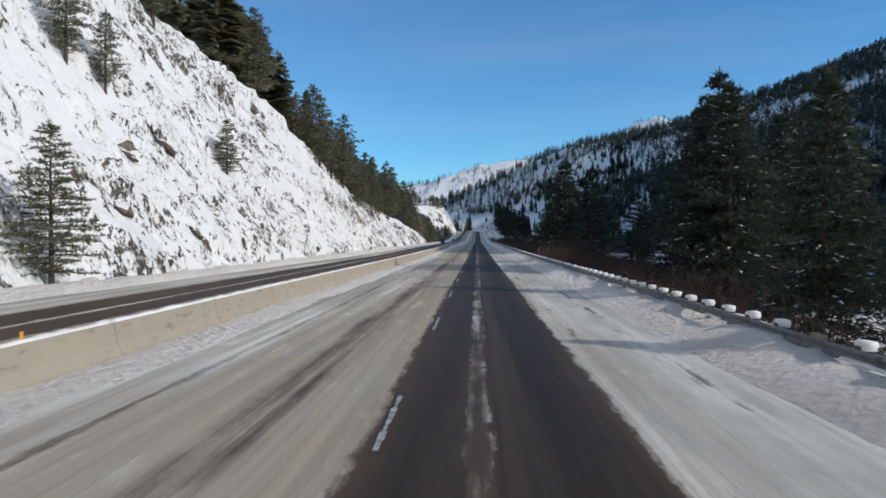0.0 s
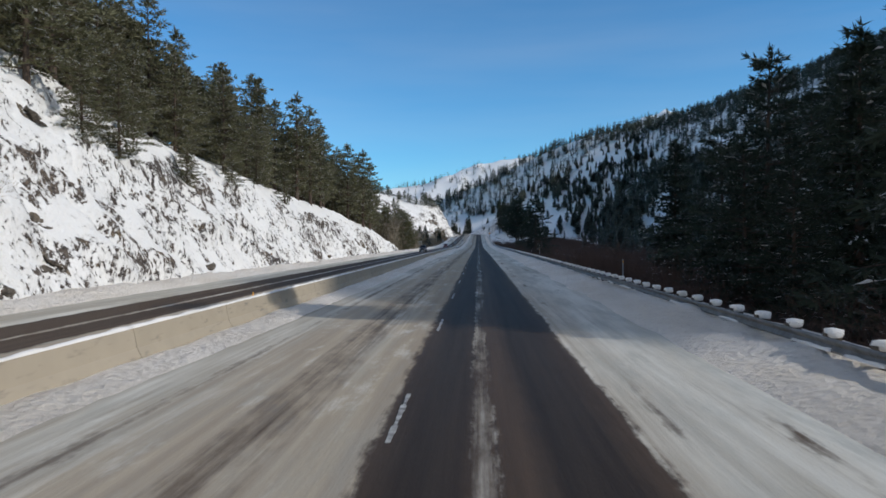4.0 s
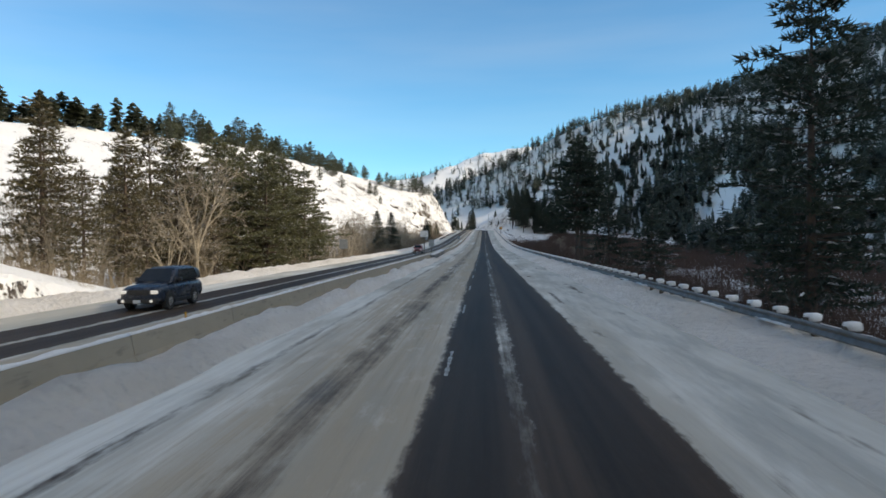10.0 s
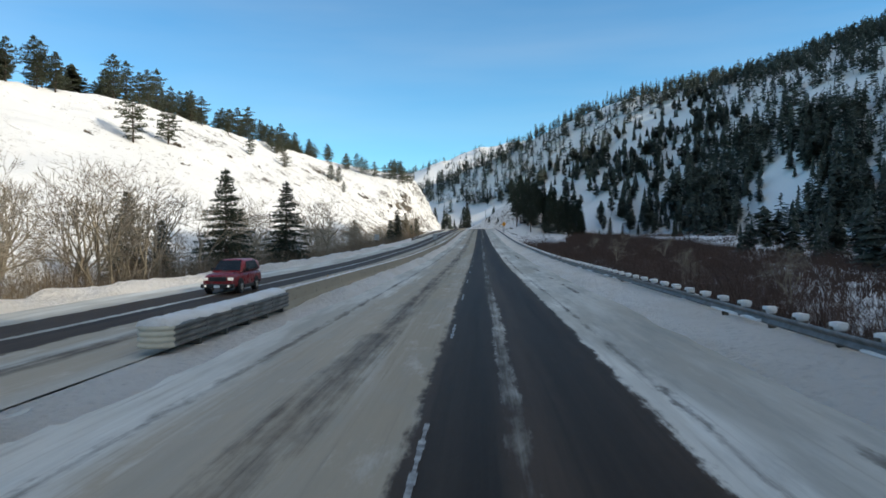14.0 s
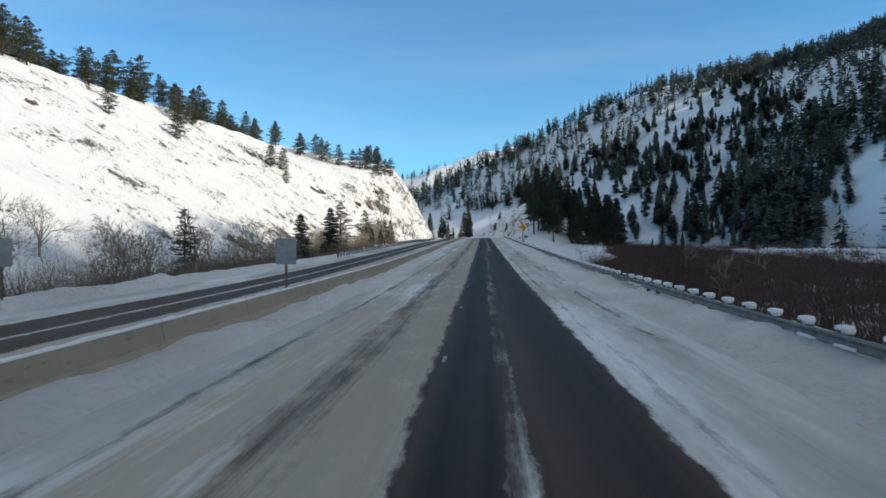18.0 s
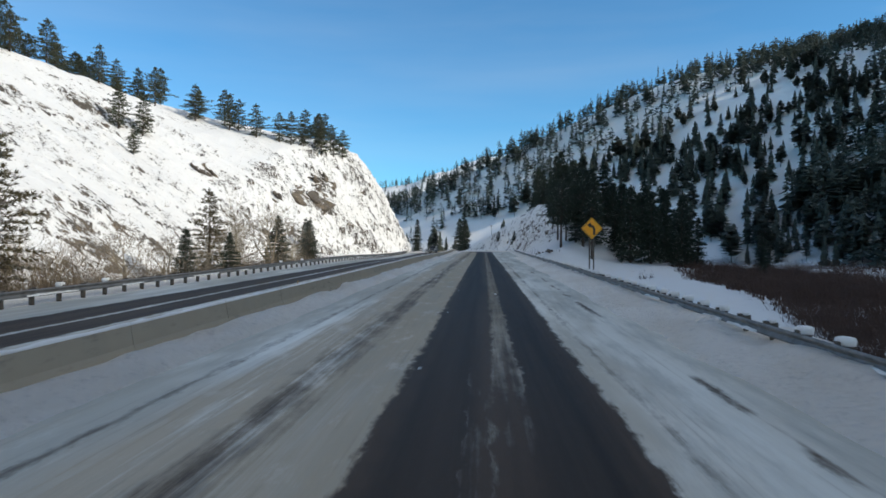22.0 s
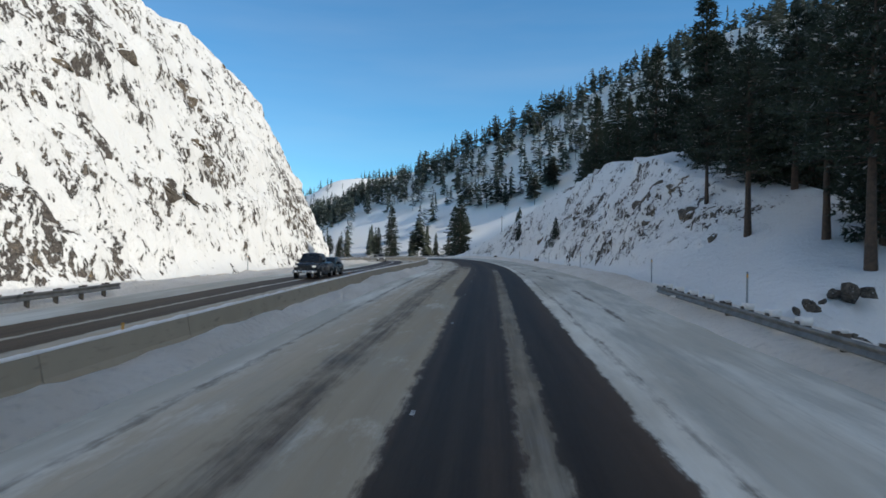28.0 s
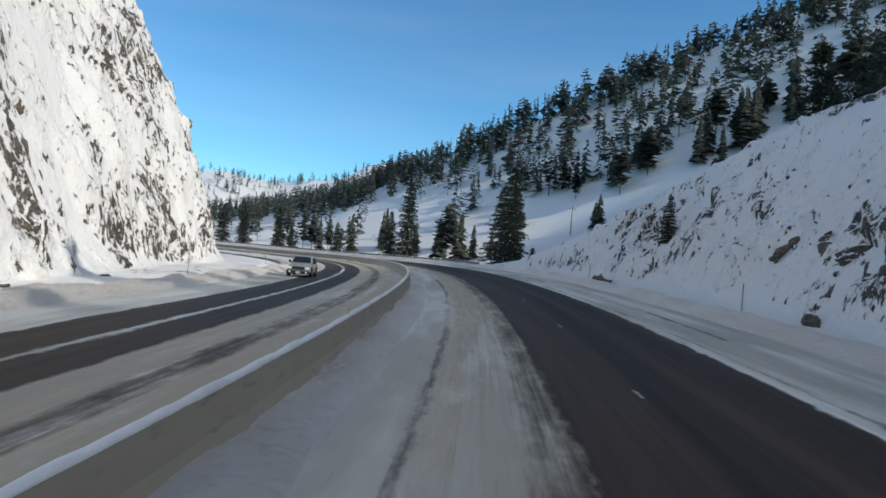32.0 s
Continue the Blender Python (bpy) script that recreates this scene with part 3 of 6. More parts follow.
# ---------------------------------------------------------------- rock faces cut for the road
def rock_face(name, s0, s1, d0, d1, st, mat, label, push, block=2.2, lift=0.3):
    """A finer sheet laid on the ground where the rock is cut, broken into ledges and knobs."""
    SS, DD = np.meshgrid(np.arange(s0, s1, st), np.arange(d0, d1, st * 0.8), indexing="ij")
    X, Y, _ = on_road(SS, DD)
    Z = ground(X, Y)
    q = fbm(SS / 9, Z / 5, 3) * 1.5 + np.abs(fbm(SS / block, Z / block * 0.8 + DD / 5, 4)) * 3.2 + fbm(SS / 0.9, Z / 1.1, 2) * 0.9 + np.floor(fbm(SS / 4 + Z / 6, Z / 4, 2) * 5) / 5 * 1.2
    edge = np.minimum(np.minimum(ease(DD, d0, d0 + 2.5), 1 - ease(DD, d1 - 2.5, d1)), np.minimum(ease(SS, s0, s0 + 6), 1 - ease(SS, s1 - 6, s1)))
    steep = np.clip(np.abs(np.gradient(Z, axis=1)) / (st * 0.8) / 1.2, 0, 1)
    q = q * edge * steep
    h = np.interp(SS, S_AX, HEAD)
    X, Y = X + np.cos(h) * q * push, Y + np.sin(h) * q * push
    ob = grid_mesh(name, X, Y, Z + lift * edge - 0.5 * (1 - edge) + q * 0.35, mat)
    return tagged(ob, label, "rock face", kind="structure")


rock_face("rock_face_1", -80, 330, -60, -21.0, 0.65, SNOW_CUT, "snow-dusted rock cutting beside the other carriageway", 0.9)
rock_face("rock_face_2", 640, 1000, -78, -22.5, 0.65, SNOW_CLIFF, "tall snow-plastered rock cliff inside the bend", 0.9)
rock_face("rock_face_3", 762, 952, 12.4, 31, 0.55, SNOW_BANK, "snow-plastered rock bank on the outside of the bend", -0.8, 1.7)
rock_face("rock_face_4", 400, 662, -150, -36, 1.5, SNOW_SLOPE, "rocky snow slope of the sunlit hill", 0.8, 3.0)
rock_face("rock_face_5", 630, 810, -150, -72, 1.5, SNOW_SLOPE, "rocky snow slope above the cliff", 0.8, 3.0)


# ---------------------------------------------------------------- more materials
def make_concrete():
    m, t, b = material("barrier_concrete", rough=0.85)
    n = Net(t, b)
    p = n.position()
    c = n.mix(n.noise(p, 1.2, 5), (0.40, 0.345, 0.26), (0.30, 0.26, 0.20))
    c = n.mix(n.step(n.noise(n.place(p, (1.5, 1.5, 7)), 1.0, 5), 0.55, 0.75), c, (0.20, 0.18, 0.15))
    c = n.mix(n.math("MULTIPLY", n.random(), 0.35), c, (0.45, 0.38, 0.29))
    n.put(c, b.inputs["Base Color"])
    n.bump(n.noise(p, 25, 4), 0.3, 0.01)
    return m


def make_plain(name, a, b_, scale=3.0, rough=0.6, metal=0.0, bump=0.0):
    m, t, b = material(name, rough=rough, metal=metal)
    n = Net(t, b)
    p = n.coords("Object")
    n.put(n.mix(n.step(n.noise(p, scale, 5), 0.3, 0.7), a, b_), b.inputs["Base Color"])
    n.put(n.step(n.noise(p, scale * 2.3, 3), 0.2, 0.8, rough * 0.8, min(1, rough * 1.2)), b.inputs["Roughness"])
    if bump:
        n.bump(n.noise(p, scale * 6, 4), bump, 0.02)
    return m


def make_needles(name, dark, light, frost=0.0):
    m, t, b = material(name, rough=0.7)
    n = Net(t, b)
    p = n.position()
    v = n.math("ADD", n.math("MULTIPLY", n.random(), 0.4), n.math("MULTIPLY", n.noise(p, 0.9, 3), 0.7))
    c = n.mix(v, dark, light)
    c = n.mix(n.math("MULTIPLY", n.island(), 0.45), c, tuple(k * 0.55 for k in dark))
    if frost:
        c = n.mix(n.step(n.math("ADD", n.noise(p, 1.7, 4, 0.7), n.math("MULTIPLY", n.island(), 0.16)), 0.64, 0.76, 0.0, frost), c, (0.78, 0.80, 0.83))
    n.put(c, b.inputs["Base Color"])
    b.inputs["Specular IOR Level"].default_value = 0.15
    thin, both = t.nodes.new("ShaderNodeBsdfTranslucent"), t.nodes.new("ShaderNodeMixShader")
    both.inputs[0].default_value = 0.32
    n.put(c, thin.inputs["Color"])
    n.link(b.outputs[0], both.inputs[1])
    n.link(thin.outputs[0], both.inputs[2])
    n.link(both.outputs[0], t.nodes["Material Output"].inputs["Surface"])
    return m


CONCRETE = make_concrete()
STEEL = make_plain("galvanised_steel", (0.24, 0.235, 0.225), (0.15, 0.145, 0.135), 2.0, 0.6, 0.35)
POST_WOOD = make_plain("weathered_post_wood", (0.16, 0.13, 0.10), (0.09, 0.075, 0.06), 6.0, 0.9, 0, 0.4)
BARK = make_plain("conifer_bark", (0.105, 0.070, 0.048), (0.055, 0.040, 0.032), 5.0, 0.95, 0, 0.6)
PALE_BARK = make_plain("bare_tree_bark", (0.38, 0.315, 0.225), (0.22, 0.18, 0.125), 3.0, 0.9, 0, 0.4)
TWIG_TAN = make_needles("tan_twigs", (0.24, 0.185, 0.12), (0.43, 0.34, 0.23), 0.3)
TWIG_BROWN = make_needles("brown_twigs", (0.15, 0.112, 0.078), (0.27, 0.205, 0.14), 0.2)
TWIG_RED = make_needles("red_brown_twigs", (0.085, 0.053, 0.042), (0.155, 0.098, 0.074))
NEEDLE_PINE = make_needles("pine_needles", (0.115, 0.115, 0.062), (0.215, 0.205, 0.118), 0.5)
NEEDLE_FIR = make_needles("fir_needles", (0.027, 0.041, 0.031), (0.076, 0.092, 0.060), 0.18)
# paler than the near fir needles: haze put into the colour, besides frost
NEEDLE_HAZED = make_needles("hazed_far_needles", (0.060, 0.080, 0.066), (0.140, 0.155, 0.116), 0.45)
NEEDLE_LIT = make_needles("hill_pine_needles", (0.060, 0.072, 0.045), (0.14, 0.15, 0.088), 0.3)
TWIG_PALE = make_needles("pale_twigs", (0.25, 0.205, 0.15), (0.45, 0.375, 0.28), 0.3)
NEEDLE_OLIVE = make_needles("olive_needles", (0.10, 0.10, 0.050), (0.21, 0.20, 0.105), 0.4)
NEEDLE_DRY = make_needles("browned_needles", (0.085, 0.072, 0.038), (0.18, 0.150, 0.08), 0.4)
YELLOW = make_plain("yellow_sign_face", (0.95, 0.40, 0.012), (0.90, 0.36, 0.01), 2.0, 0.45)
BLACK = make_plain("black_sign_print", (0.02, 0.02, 0.02), (0.03, 0.03, 0.03), 2.0, 0.5)
WHITE = make_plain("white_sign_face", (0.72, 0.73, 0.72), (0.64, 0.65, 0.64), 2.0, 0.5)
GREEN_PRINT = make_plain("sign_print_grey_green", (0.10, 0.13, 0.12), (0.13, 0.16, 0.15), 2.0, 0.5)
ALU = make_plain("bare_sign_back", (0.36, 0.37, 0.37), (0.28, 0.29, 0.29), 2.0, 0.5, 0.5)
AMBER = make_plain("amber_reflector", (0.75, 0.36, 0.03), (0.65, 0.30, 0.03), 4.0, 0.3)
LINE = make_plain("worn_white_paint", (0.50, 0.50, 0.48), (0.12, 0.115, 0.11), 4.0, 0.7)
TYRE = make_plain("tyre_rubber", (0.025, 0.025, 0.025), (0.05, 0.05, 0.048), 6.0, 0.85)
GLASS_DARK = make_plain("dark_car_glass", (0.015, 0.018, 0.02), (0.02, 0.022, 0.025), 2.0, 0.08)
LAMP = make_plain("headlamp_lens", (0.7, 0.72, 0.74), (0.55, 0.57, 0.6), 5.0, 0.15)
lamp_node = LAMP.node_tree.nodes["Principled BSDF"]
lamp_node.inputs["Emission Color"].default_value, lamp_node.inputs["Emission Strength"].default_value = (1.0, 0.95, 0.85, 1), 0.3
CHROME = make_plain("bright_trim", (0.5, 0.5, 0.5), (0.4, 0.4, 0.4), 5.0, 0.25, 0.9)


# ---------------------------------------------------------------- mesh helpers
def mesh_of(name, verts, faces, mat, smooth=False):
    me = bpy.data.meshes.new(name)
    me.from_pydata([tuple(v) for v in verts], [], faces)
    me.materials.append(mat)
    if smooth:
        me.polygons.foreach_set("use_smooth", np.ones(len(me.polygons), bool))
    me.update()
    return me


def part(name, me, parent=None, label="", at=None):
    """One mesh object under a thing; me may be a mesh or a bmesh with a material."""
    ob = new(name, me)
    if parent is not None:
        ob.parent = parent
    if at is not None:
        ob.matrix_basis = at
    if label:
        ob["label"] = label
    return ob


class Shape:
    """Collects boxes, tubes and loops into one mesh."""

    def __init__(self):
        self.v, self.f = [], []

    def box(self, x0, x1, y0, y1, z0, z1, bevel=0.0):
        bm = bmesh.new()
        bmesh.ops.create_cube(bm, size=1.0)
        for w in bm.verts:
            w.co = Vector(((x0 + x1) / 2 + w.co.x * (x1 - x0), (y0 + y1) / 2 + w.co.y * (y1 - y0), (z0 + z1) / 2 + w.co.z * (z1 - z0)))
        if bevel:
            bmesh.ops.bevel(bm, geom=bm.edges[:], offset=bevel, segments=1, affect="EDGES")
        return self.take(bm)

    def take(self, bm):
        base = len(self.v)
        bm.verts.index_update()
        self.v += [tuple(w.co) for w in bm.verts]
        self.f += [tuple(base + w.index for w in f.verts) for f in bm.faces]
        bm.free()
        return self

    def tube(self, a, b, ra, rb, n=6, cap=True):
        a, b = Vector(a), Vector(b)
        q = (b - a).to_track_quat("Z", "Y")
        base = len(self.v)
        for c, r in ((a, ra), (b, rb)):
            for i in range(n):
                self.v.append(tuple(c + q @ Vector((r * math.cos(6.2832 * i / n), r * math.sin(6.2832 * i / n), 0))))
        for i in range(n):
            j = (i + 1) % n
            self.f.append((base + i, base + j, base + n + j, base + n + i))
        if cap:
            self.f.append(tuple(base + n + i for i in range(n)))
            self.f.append(tuple(base + n - 1 - i for i in range(n)))
        return self

    def sweep(self, profile, ys, closed=True):
        """Profile points (x, z) carried along y."""
        base, k = len(self.v), len(profile)
        for y in ys:
            self.v += [(x, y, z) for x, z in profile]
        for j in range(len(ys) - 1):
            for i in range(k if closed else k - 1):
                a, b = base + j * k + i, base + j * k + (i + 1) % k
                self.f.append((a, b, b + k, a + k))
        if closed:
            self.f.append(tuple(base + i for i in range(k)))
            self.f.append(tuple(base + (len(ys) - 1) * k + k - 1 - i for i in range(k)))
        return self

    def fan(self, pts):
        base = len(self.v)
        self.v += [tuple(p) for p in pts]
        self.f.append(tuple(range(base, base + len(pts))))
        return self

    def mesh(self, name, mat, smooth=False):
        return mesh_of(name, self.v, self.f, mat, smooth)


def thing(name, label, category, group="", at=None):
    ob = new(name)
    ob.empty_display_size = 0.2
    tagged(ob, label, category, group)
    if at is not None:
        ob.matrix_basis = at
    return ob


def road_pose(s, d, up=0.0, turn=0.0, lean=0.0):
    x, y, z = on_road(s, d, up)
    return pose(x, y, z, 0, lean, heading(s) + turn)


# ---------------------------------------------------------------- median barrier, piece by piece
PIECE = 6.1
PROFILE = ((-0.30, -0.06), (-0.30, 0.08), (-0.17, 0.33), (-0.085, 0.80), (-0.07, 0.815), (0.07, 0.815), (0.085, 0.80), (0.17, 0.33), (0.30, 0.08), (0.30, -0.06))
barrier_me = Shape().sweep(PROFILE, (0.012, PIECE - 0.012)).mesh("barrier_body", CONCRETE)


def snow_cap_mesh(name, length, width, high, seed):
    rs = np.random.RandomState(seed)
    sh, n = Shape(), max(3, int(length / 0.35))
    for j in range(n + 1):
        y = length * j / n
        hh = high * (0.6 + 0.7 * rs.rand())
        ww = width * (0.85 + 0.3 * rs.rand())
        sh.v += [(-ww, y, 0), (-ww * 0.85, y, hh * 0.6), (-ww * 0.2, y, hh), (ww * 0.5, y, hh * 0.9), (ww, y, hh * 0.4), (ww, y, 0)]
    for j in range(n):
        for i in range(5):
            a = j * 6 + i
            sh.f.append((a, a + 1, a + 7, a + 6))
    sh.f.append((5, 4, 3, 2, 1, 0))
    sh.f.append(tuple(n * 6 + i for i in range(6)))
    return sh.mesh(name, SNOW, True)


cap_mes = [snow_cap_mesh("barrier_snow", PIECE, 0.085, 0.07, k) for k in range(4)]
tab_me = Shape().box(-0.006, 0.006, -0.05, 0.05, 0, 0.16, 0.004).mesh("reflector_tab", AMBER)
GAP_0, GAP_1 = 363.0, 393.0


def barrier_line(s):
    return -8.95 + 0.28 * float(ease(s, 690, 760))


s_here, k_here = -70.0, 0
while s_here < 1040:
    if not (GAP_0 - PIECE * 0.5 < s_here < GAP_1 - PIECE * 0.5):
        a, b = Vector(on_road(s_here, barrier_line(s_here))), Vector(on_road(s_here + PIECE, barrier_line(s_here + PIECE)))
        turn = math.degrees(math.atan2(-(b - a).x, (b - a).y))
        rise = math.degrees(math.atan2((b - a).z, (b - a).xy.length))
        br = thing("median_barrier", "cast concrete median barrier piece with snow along its top", "barrier", "median barriers", pose(*a, rise, 0, turn))
        part("body", barrier_me, br)
        part("snow", cap_mes[k_here % 4], br, "strip of white snow", pose(0, 0, 0.81))
        if k_here % 4 == 1:
            part("reflector", tab_me, br, "amber reflector tab", pose(0, 3.0, 0.86))
        RUN_0, RUN_1 = (s_here + PIECE, 400.0) if s_here < GAP_0 else (RUN_0, min(RUN_1, s_here))
    s_here += PIECE
    k_here += 1

# crossing for official vehicles: both barrier runs end in a cushion of three-wave steel panels
NOSE = make_plain("pale_nose_panel", (0.66, 0.62, 0.50), (0.54, 0.50, 0.40), 2.0, 0.6)
WAVE = [(0.0, 0.0), (0.05, 0.03), (0.05, 0.09), (0.0, 0.125), (0.0, 0.145), (0.05, 0.18), (0.05, 0.24), (0.0, 0.275), (0.0, 0.295), (0.05, 0.33), (0.05, 0.39), (0.0, 0.42), (0.0, 0.44), (0.05, 0.475), (0.05, 0.53), (0.0, 0.56)]


def wave_panel(length, side):
    return Shape().sweep([(side * (x + 0.0), z) for x, z in WAVE] + [(side * (x - 0.02), z) for x, z in reversed(WAVE)], (0, length))


def steel_cushion(s, d, length, half, turn, nose, label, seed):
    c = thing("crash_cushion", label, "crash cushion", "crash cushions", road_pose(s, d, 0.0, turn))
    n = max(3, int(length / 1.9))
    for k in range(n):
        y0 = length * k / n
        for side in (-1, 1):
            part("side_panel", wave_panel(length / n + 0.12, side).mesh("wave_panel", STEEL), c, "three-wave galvanised panel", pose(side * half * (0.86 + 0.14 * k / n), y0, 0.20))
        part("frame", Shape().box(-half * 0.8, half * 0.8, -0.06, 0.06, 0.0, 0.74, 0.01).mesh("cushion_frame", STEEL), c, at=pose(0, y0 + length / n * 0.9, 0))
    ring = Shape()
    for k in range(13):
        a = math.pi * k / 12
        ca, sa = math.cos(a), math.sin(a)
        ring.v += [(half * 0.86 * ca + x * ca, -(0.55 * half + x) * sa, 0.20 + z) for x, z in WAVE]
    m = len(WAVE)
    ring.f = [(k * m + i, k * m + i + 1, k * m + m + i + 1, k * m + m + i) for k in range(12) for i in range(m - 1)]
    if nose:
        part("nose", ring.mesh("nose_panel", NOSE, True), c, "pale rounded nose panel")
    part("lid", Shape().box(-half * 0.85, half * 0.85, -half * 0.3, length, 0.70, 0.745, 0.01).mesh("cushion_lid", STEEL), c)
    part("snow", snow_cap_mesh("cushion_snow", length + half * 0.3, half * 0.9, 0.17, seed), c, "thick snow cap", pose(0, -half * 0.3, 0.74))
    return c


CUSHION_L = "snow-capped crash cushion of three-wave steel panels at the barrier's end"
steel_cushion(383.8, -9.0, RUN_1 - 383.8, 0.50, 0, True, CUSHION_L, 4)
steel_cushion(376.8, -8.6, 376.8 - RUN_0, 0.40, 180, True, "snow-dusted run of three-wave steel panels ending the barrier", 5)


# ---------------------------------------------------------------- guardrails
W_BEAM = [(0.0, -0.155), (0.035, -0.13), (0.045, -0.095), (0.0, -0.04), (-0.03, 0.0), (0.0, 0.04), (0.045, 0.095), (0.035, 0.13), (0.0, 0.155)]
W_BACK = [(x - 0.012, z) for x, z in reversed(W_BEAM)]
post_me = Shape().box(-0.09, 0.09, -0.08, 0.08, -0.9, 0.74, 0.012).mesh("rail_post", POST_WOOD)
block_me = Shape().box(-0.10, 0.10, -0.08, 0.08, 0.40, 0.78, 0.012).mesh("rail_block", POST_WOOD)
post_caps = []
for k in range(5):
    bm = bmesh.new()
    bmesh.ops.create_icosphere(bm, subdivisions=2, radius=1.0)
    rs = np.random.RandomState(50 + k)
    for w in bm.verts:
        c = w.co
        e = 1 + 0.18 * (rs.rand() - 0.5)
        w.co = Vector((math.copysign(abs(c.x) ** 0.5, c.x) * 0.17 * e, math.copysign(abs(c.y) ** 0.45, c.y) * 0.20 * e, math.copysign(min(abs(c.z), 0.72) ** 0.7, c.z) * 0.13 * e + 0.06))
    post_caps.append(Shape().take(bm).mesh("post_snow", SNOW, True))


def guardrail(s0, s1, d, side, label, every=1.905, caps=0.8, seed=1, lump=True):
    """Lengths of steel beam, each with its own posts. side: +1 when the posts stand to the right of the beam."""
    rs = np.random.RandomState(seed)
    s = s0
    while s < s1 - 1:
        n = 8
        length = every * n
        a, b = Vector(on_road(s, d)), Vector(on_road(s + length, d))
        turn = math.degrees(math.atan2(-(b - a).x, (b - a).y))
        rise = math.degrees(math.atan2((b - a).z, (b - a).xy.length))
        rail = thing("guardrail", label, "guardrail", "guardrails", pose(*a, rise, 0, turn))
        beam = Shape()
        for q in range(2):
            beam.sweep([(-side * x, z + 0.56) for x, z in W_BEAM] + [(-side * x, z + 0.56) for x, z in W_BACK], (q * length / 2 - 0.1, (q + 1) * length / 2 + (0.1 if q == 0 else 0)))
        part("beam", beam.mesh("rail_beam", STEEL), rail, "corrugated galvanised beam")
        for q in range(n):
            y = (q + 0.5) * every
            part("post", post_me, rail, at=pose(side * 0.31, y, 0))
            part("block", block_me, rail, at=pose(side * 0.13, y, 0))
            if rs.rand() < caps:
                part("snow", post_caps[rs.randint(5)], rail, "lump of snow on the post", pose(side * 0.25, y, 0.72, 0, 0, rs.rand() * 20))
            elif lump and rs.rand() < 0.6:
                part("snow", post_caps[rs.randint(5)], rail, "lump of snow on the post", pose(side * 0.25, y, 0.75) @ Matrix.Diagonal((0.6, 0.7, 0.5, 1)))
        # plastered snow on the beam's face
        for q in range(4):
            if rs.rand() < 0.75:
                y0, ln = rs.rand() * (length - 3), 0.5 + 2.0 * rs.rand()
                part("beam_snow", snow_cap_mesh("beam_snow", ln, 0.06, 0.07, rs.randint(1000)), rail, "snow lying on the beam", pose(-side * 0.045, y0, 0.43 + 0.0))
        s += length


guardrail(-40, 737, 7.35, 1, "galvanised steel guardrail on wooden posts capped with snow lumps", caps=0.92)
guardrail(905, 1090, 7.4, 1, "steel guardrail along the outside of the bend", caps=0.15, seed=9)
guardrail(556, 735, -19.6, -1, "grey steel guardrail on posts beyond the other carriageway", caps=0.1, seed=5, lump=False)


# ---------------------------------------------------------------- lane paint, lumps of snow on the road
dash_me = Shape()
for k in range(7):
    w0 = 0.042 + 0.016 * math.sin(k * 2.1)
    dash_me.fan([(-w0, k * 0.44, 0.006), (w0, k * 0.44, 0.006), (w0 * 0.95, k * 0.44 + 0.44, 0.006), (-w0, k * 0.44 + 0.44, 0.006)])
dash_me = dash_me.mesh("lane_dash", LINE)
lines = new("lane_line")
tagged(lines, "worn white broken lane line half hidden by dirt", "road marking", kind="structure")
for k in range(70):
    s = 9.0 + 12.19 * k
    if s < 840:
        part("dash", dash_me, lines, at=road_pose(s, -1.74, 0.004))

lump_me = post_caps[2]
for s, d, f in ((603.5, 0.35, 0.35), (92, 4.7, 0.4), (99, 5.4, 0.3), (612, 5.6, 0.4), (66, 3.9, 0.3)):
    lump = new("snow_lump", lump_me)
    lump.matrix_basis = road_pose(s, d, 0.02) @ Matrix.Diagonal((f, f, f, 1))
    tagged(lump, "small lump of dirty snow lying on the road", "snow lump", "snow lumps")


# ---------------------------------------------------------------- signs and delineators
def text_mesh(words, size, mat):
    cu = bpy.data.curves.new("lettering", "FONT")
    cu.body, cu.size, cu.align_x, cu.align_y, cu.extrude = words, size, "CENTER", "CENTER", 0.002
    ob = bpy.data.objects.new("lettering", cu)
    scene.collection.objects.link(ob)
    bpy.context.view_layer.update()
    me = bpy.data.meshes.new_from_object(ob.evaluated_get(bpy.context.evaluated_depsgraph_get()))
    bpy.data.objects.remove(ob)
    me.materials.clear()
    me.materials.append(mat)
    return me


def plate(w, h, mat, name, r=0.05):
    """A thin plate in the xz plane, with rounded corners, facing -y."""
    pts = []
    for cx, cz, a0 in ((w / 2 - r, h / 2 - r, 0), (-w / 2 + r, h / 2 - r, 90), (-w / 2 + r, -h / 2 + r, 180), (w / 2 - r, -h / 2 + r, 270)):
        pts += [(cx + r * math.cos(radians(a0 + k * 30)), cz + r * math.sin(radians(a0 + k * 30))) for k in range(4)]
    return Shape().sweep(pts, (0.0, 0.012)).mesh(name, mat)


def frame_mesh(w, h, t, mat, name, y=-0.004):
    sh = Shape()
    for x0, x1, z0, z1 in ((-w / 2, w / 2, h / 2 - t, h / 2), (-w / 2, w / 2, -h / 2, -h / 2 + t), (-w / 2, -w / 2 + t, -h / 2 + t, h / 2 - t), (w / 2 - t, w / 2, -h / 2 + t, h / 2 - t)):
        sh.box(x0, x1, y, y + 0.004, z0, z1)
    return sh.mesh(name, mat)


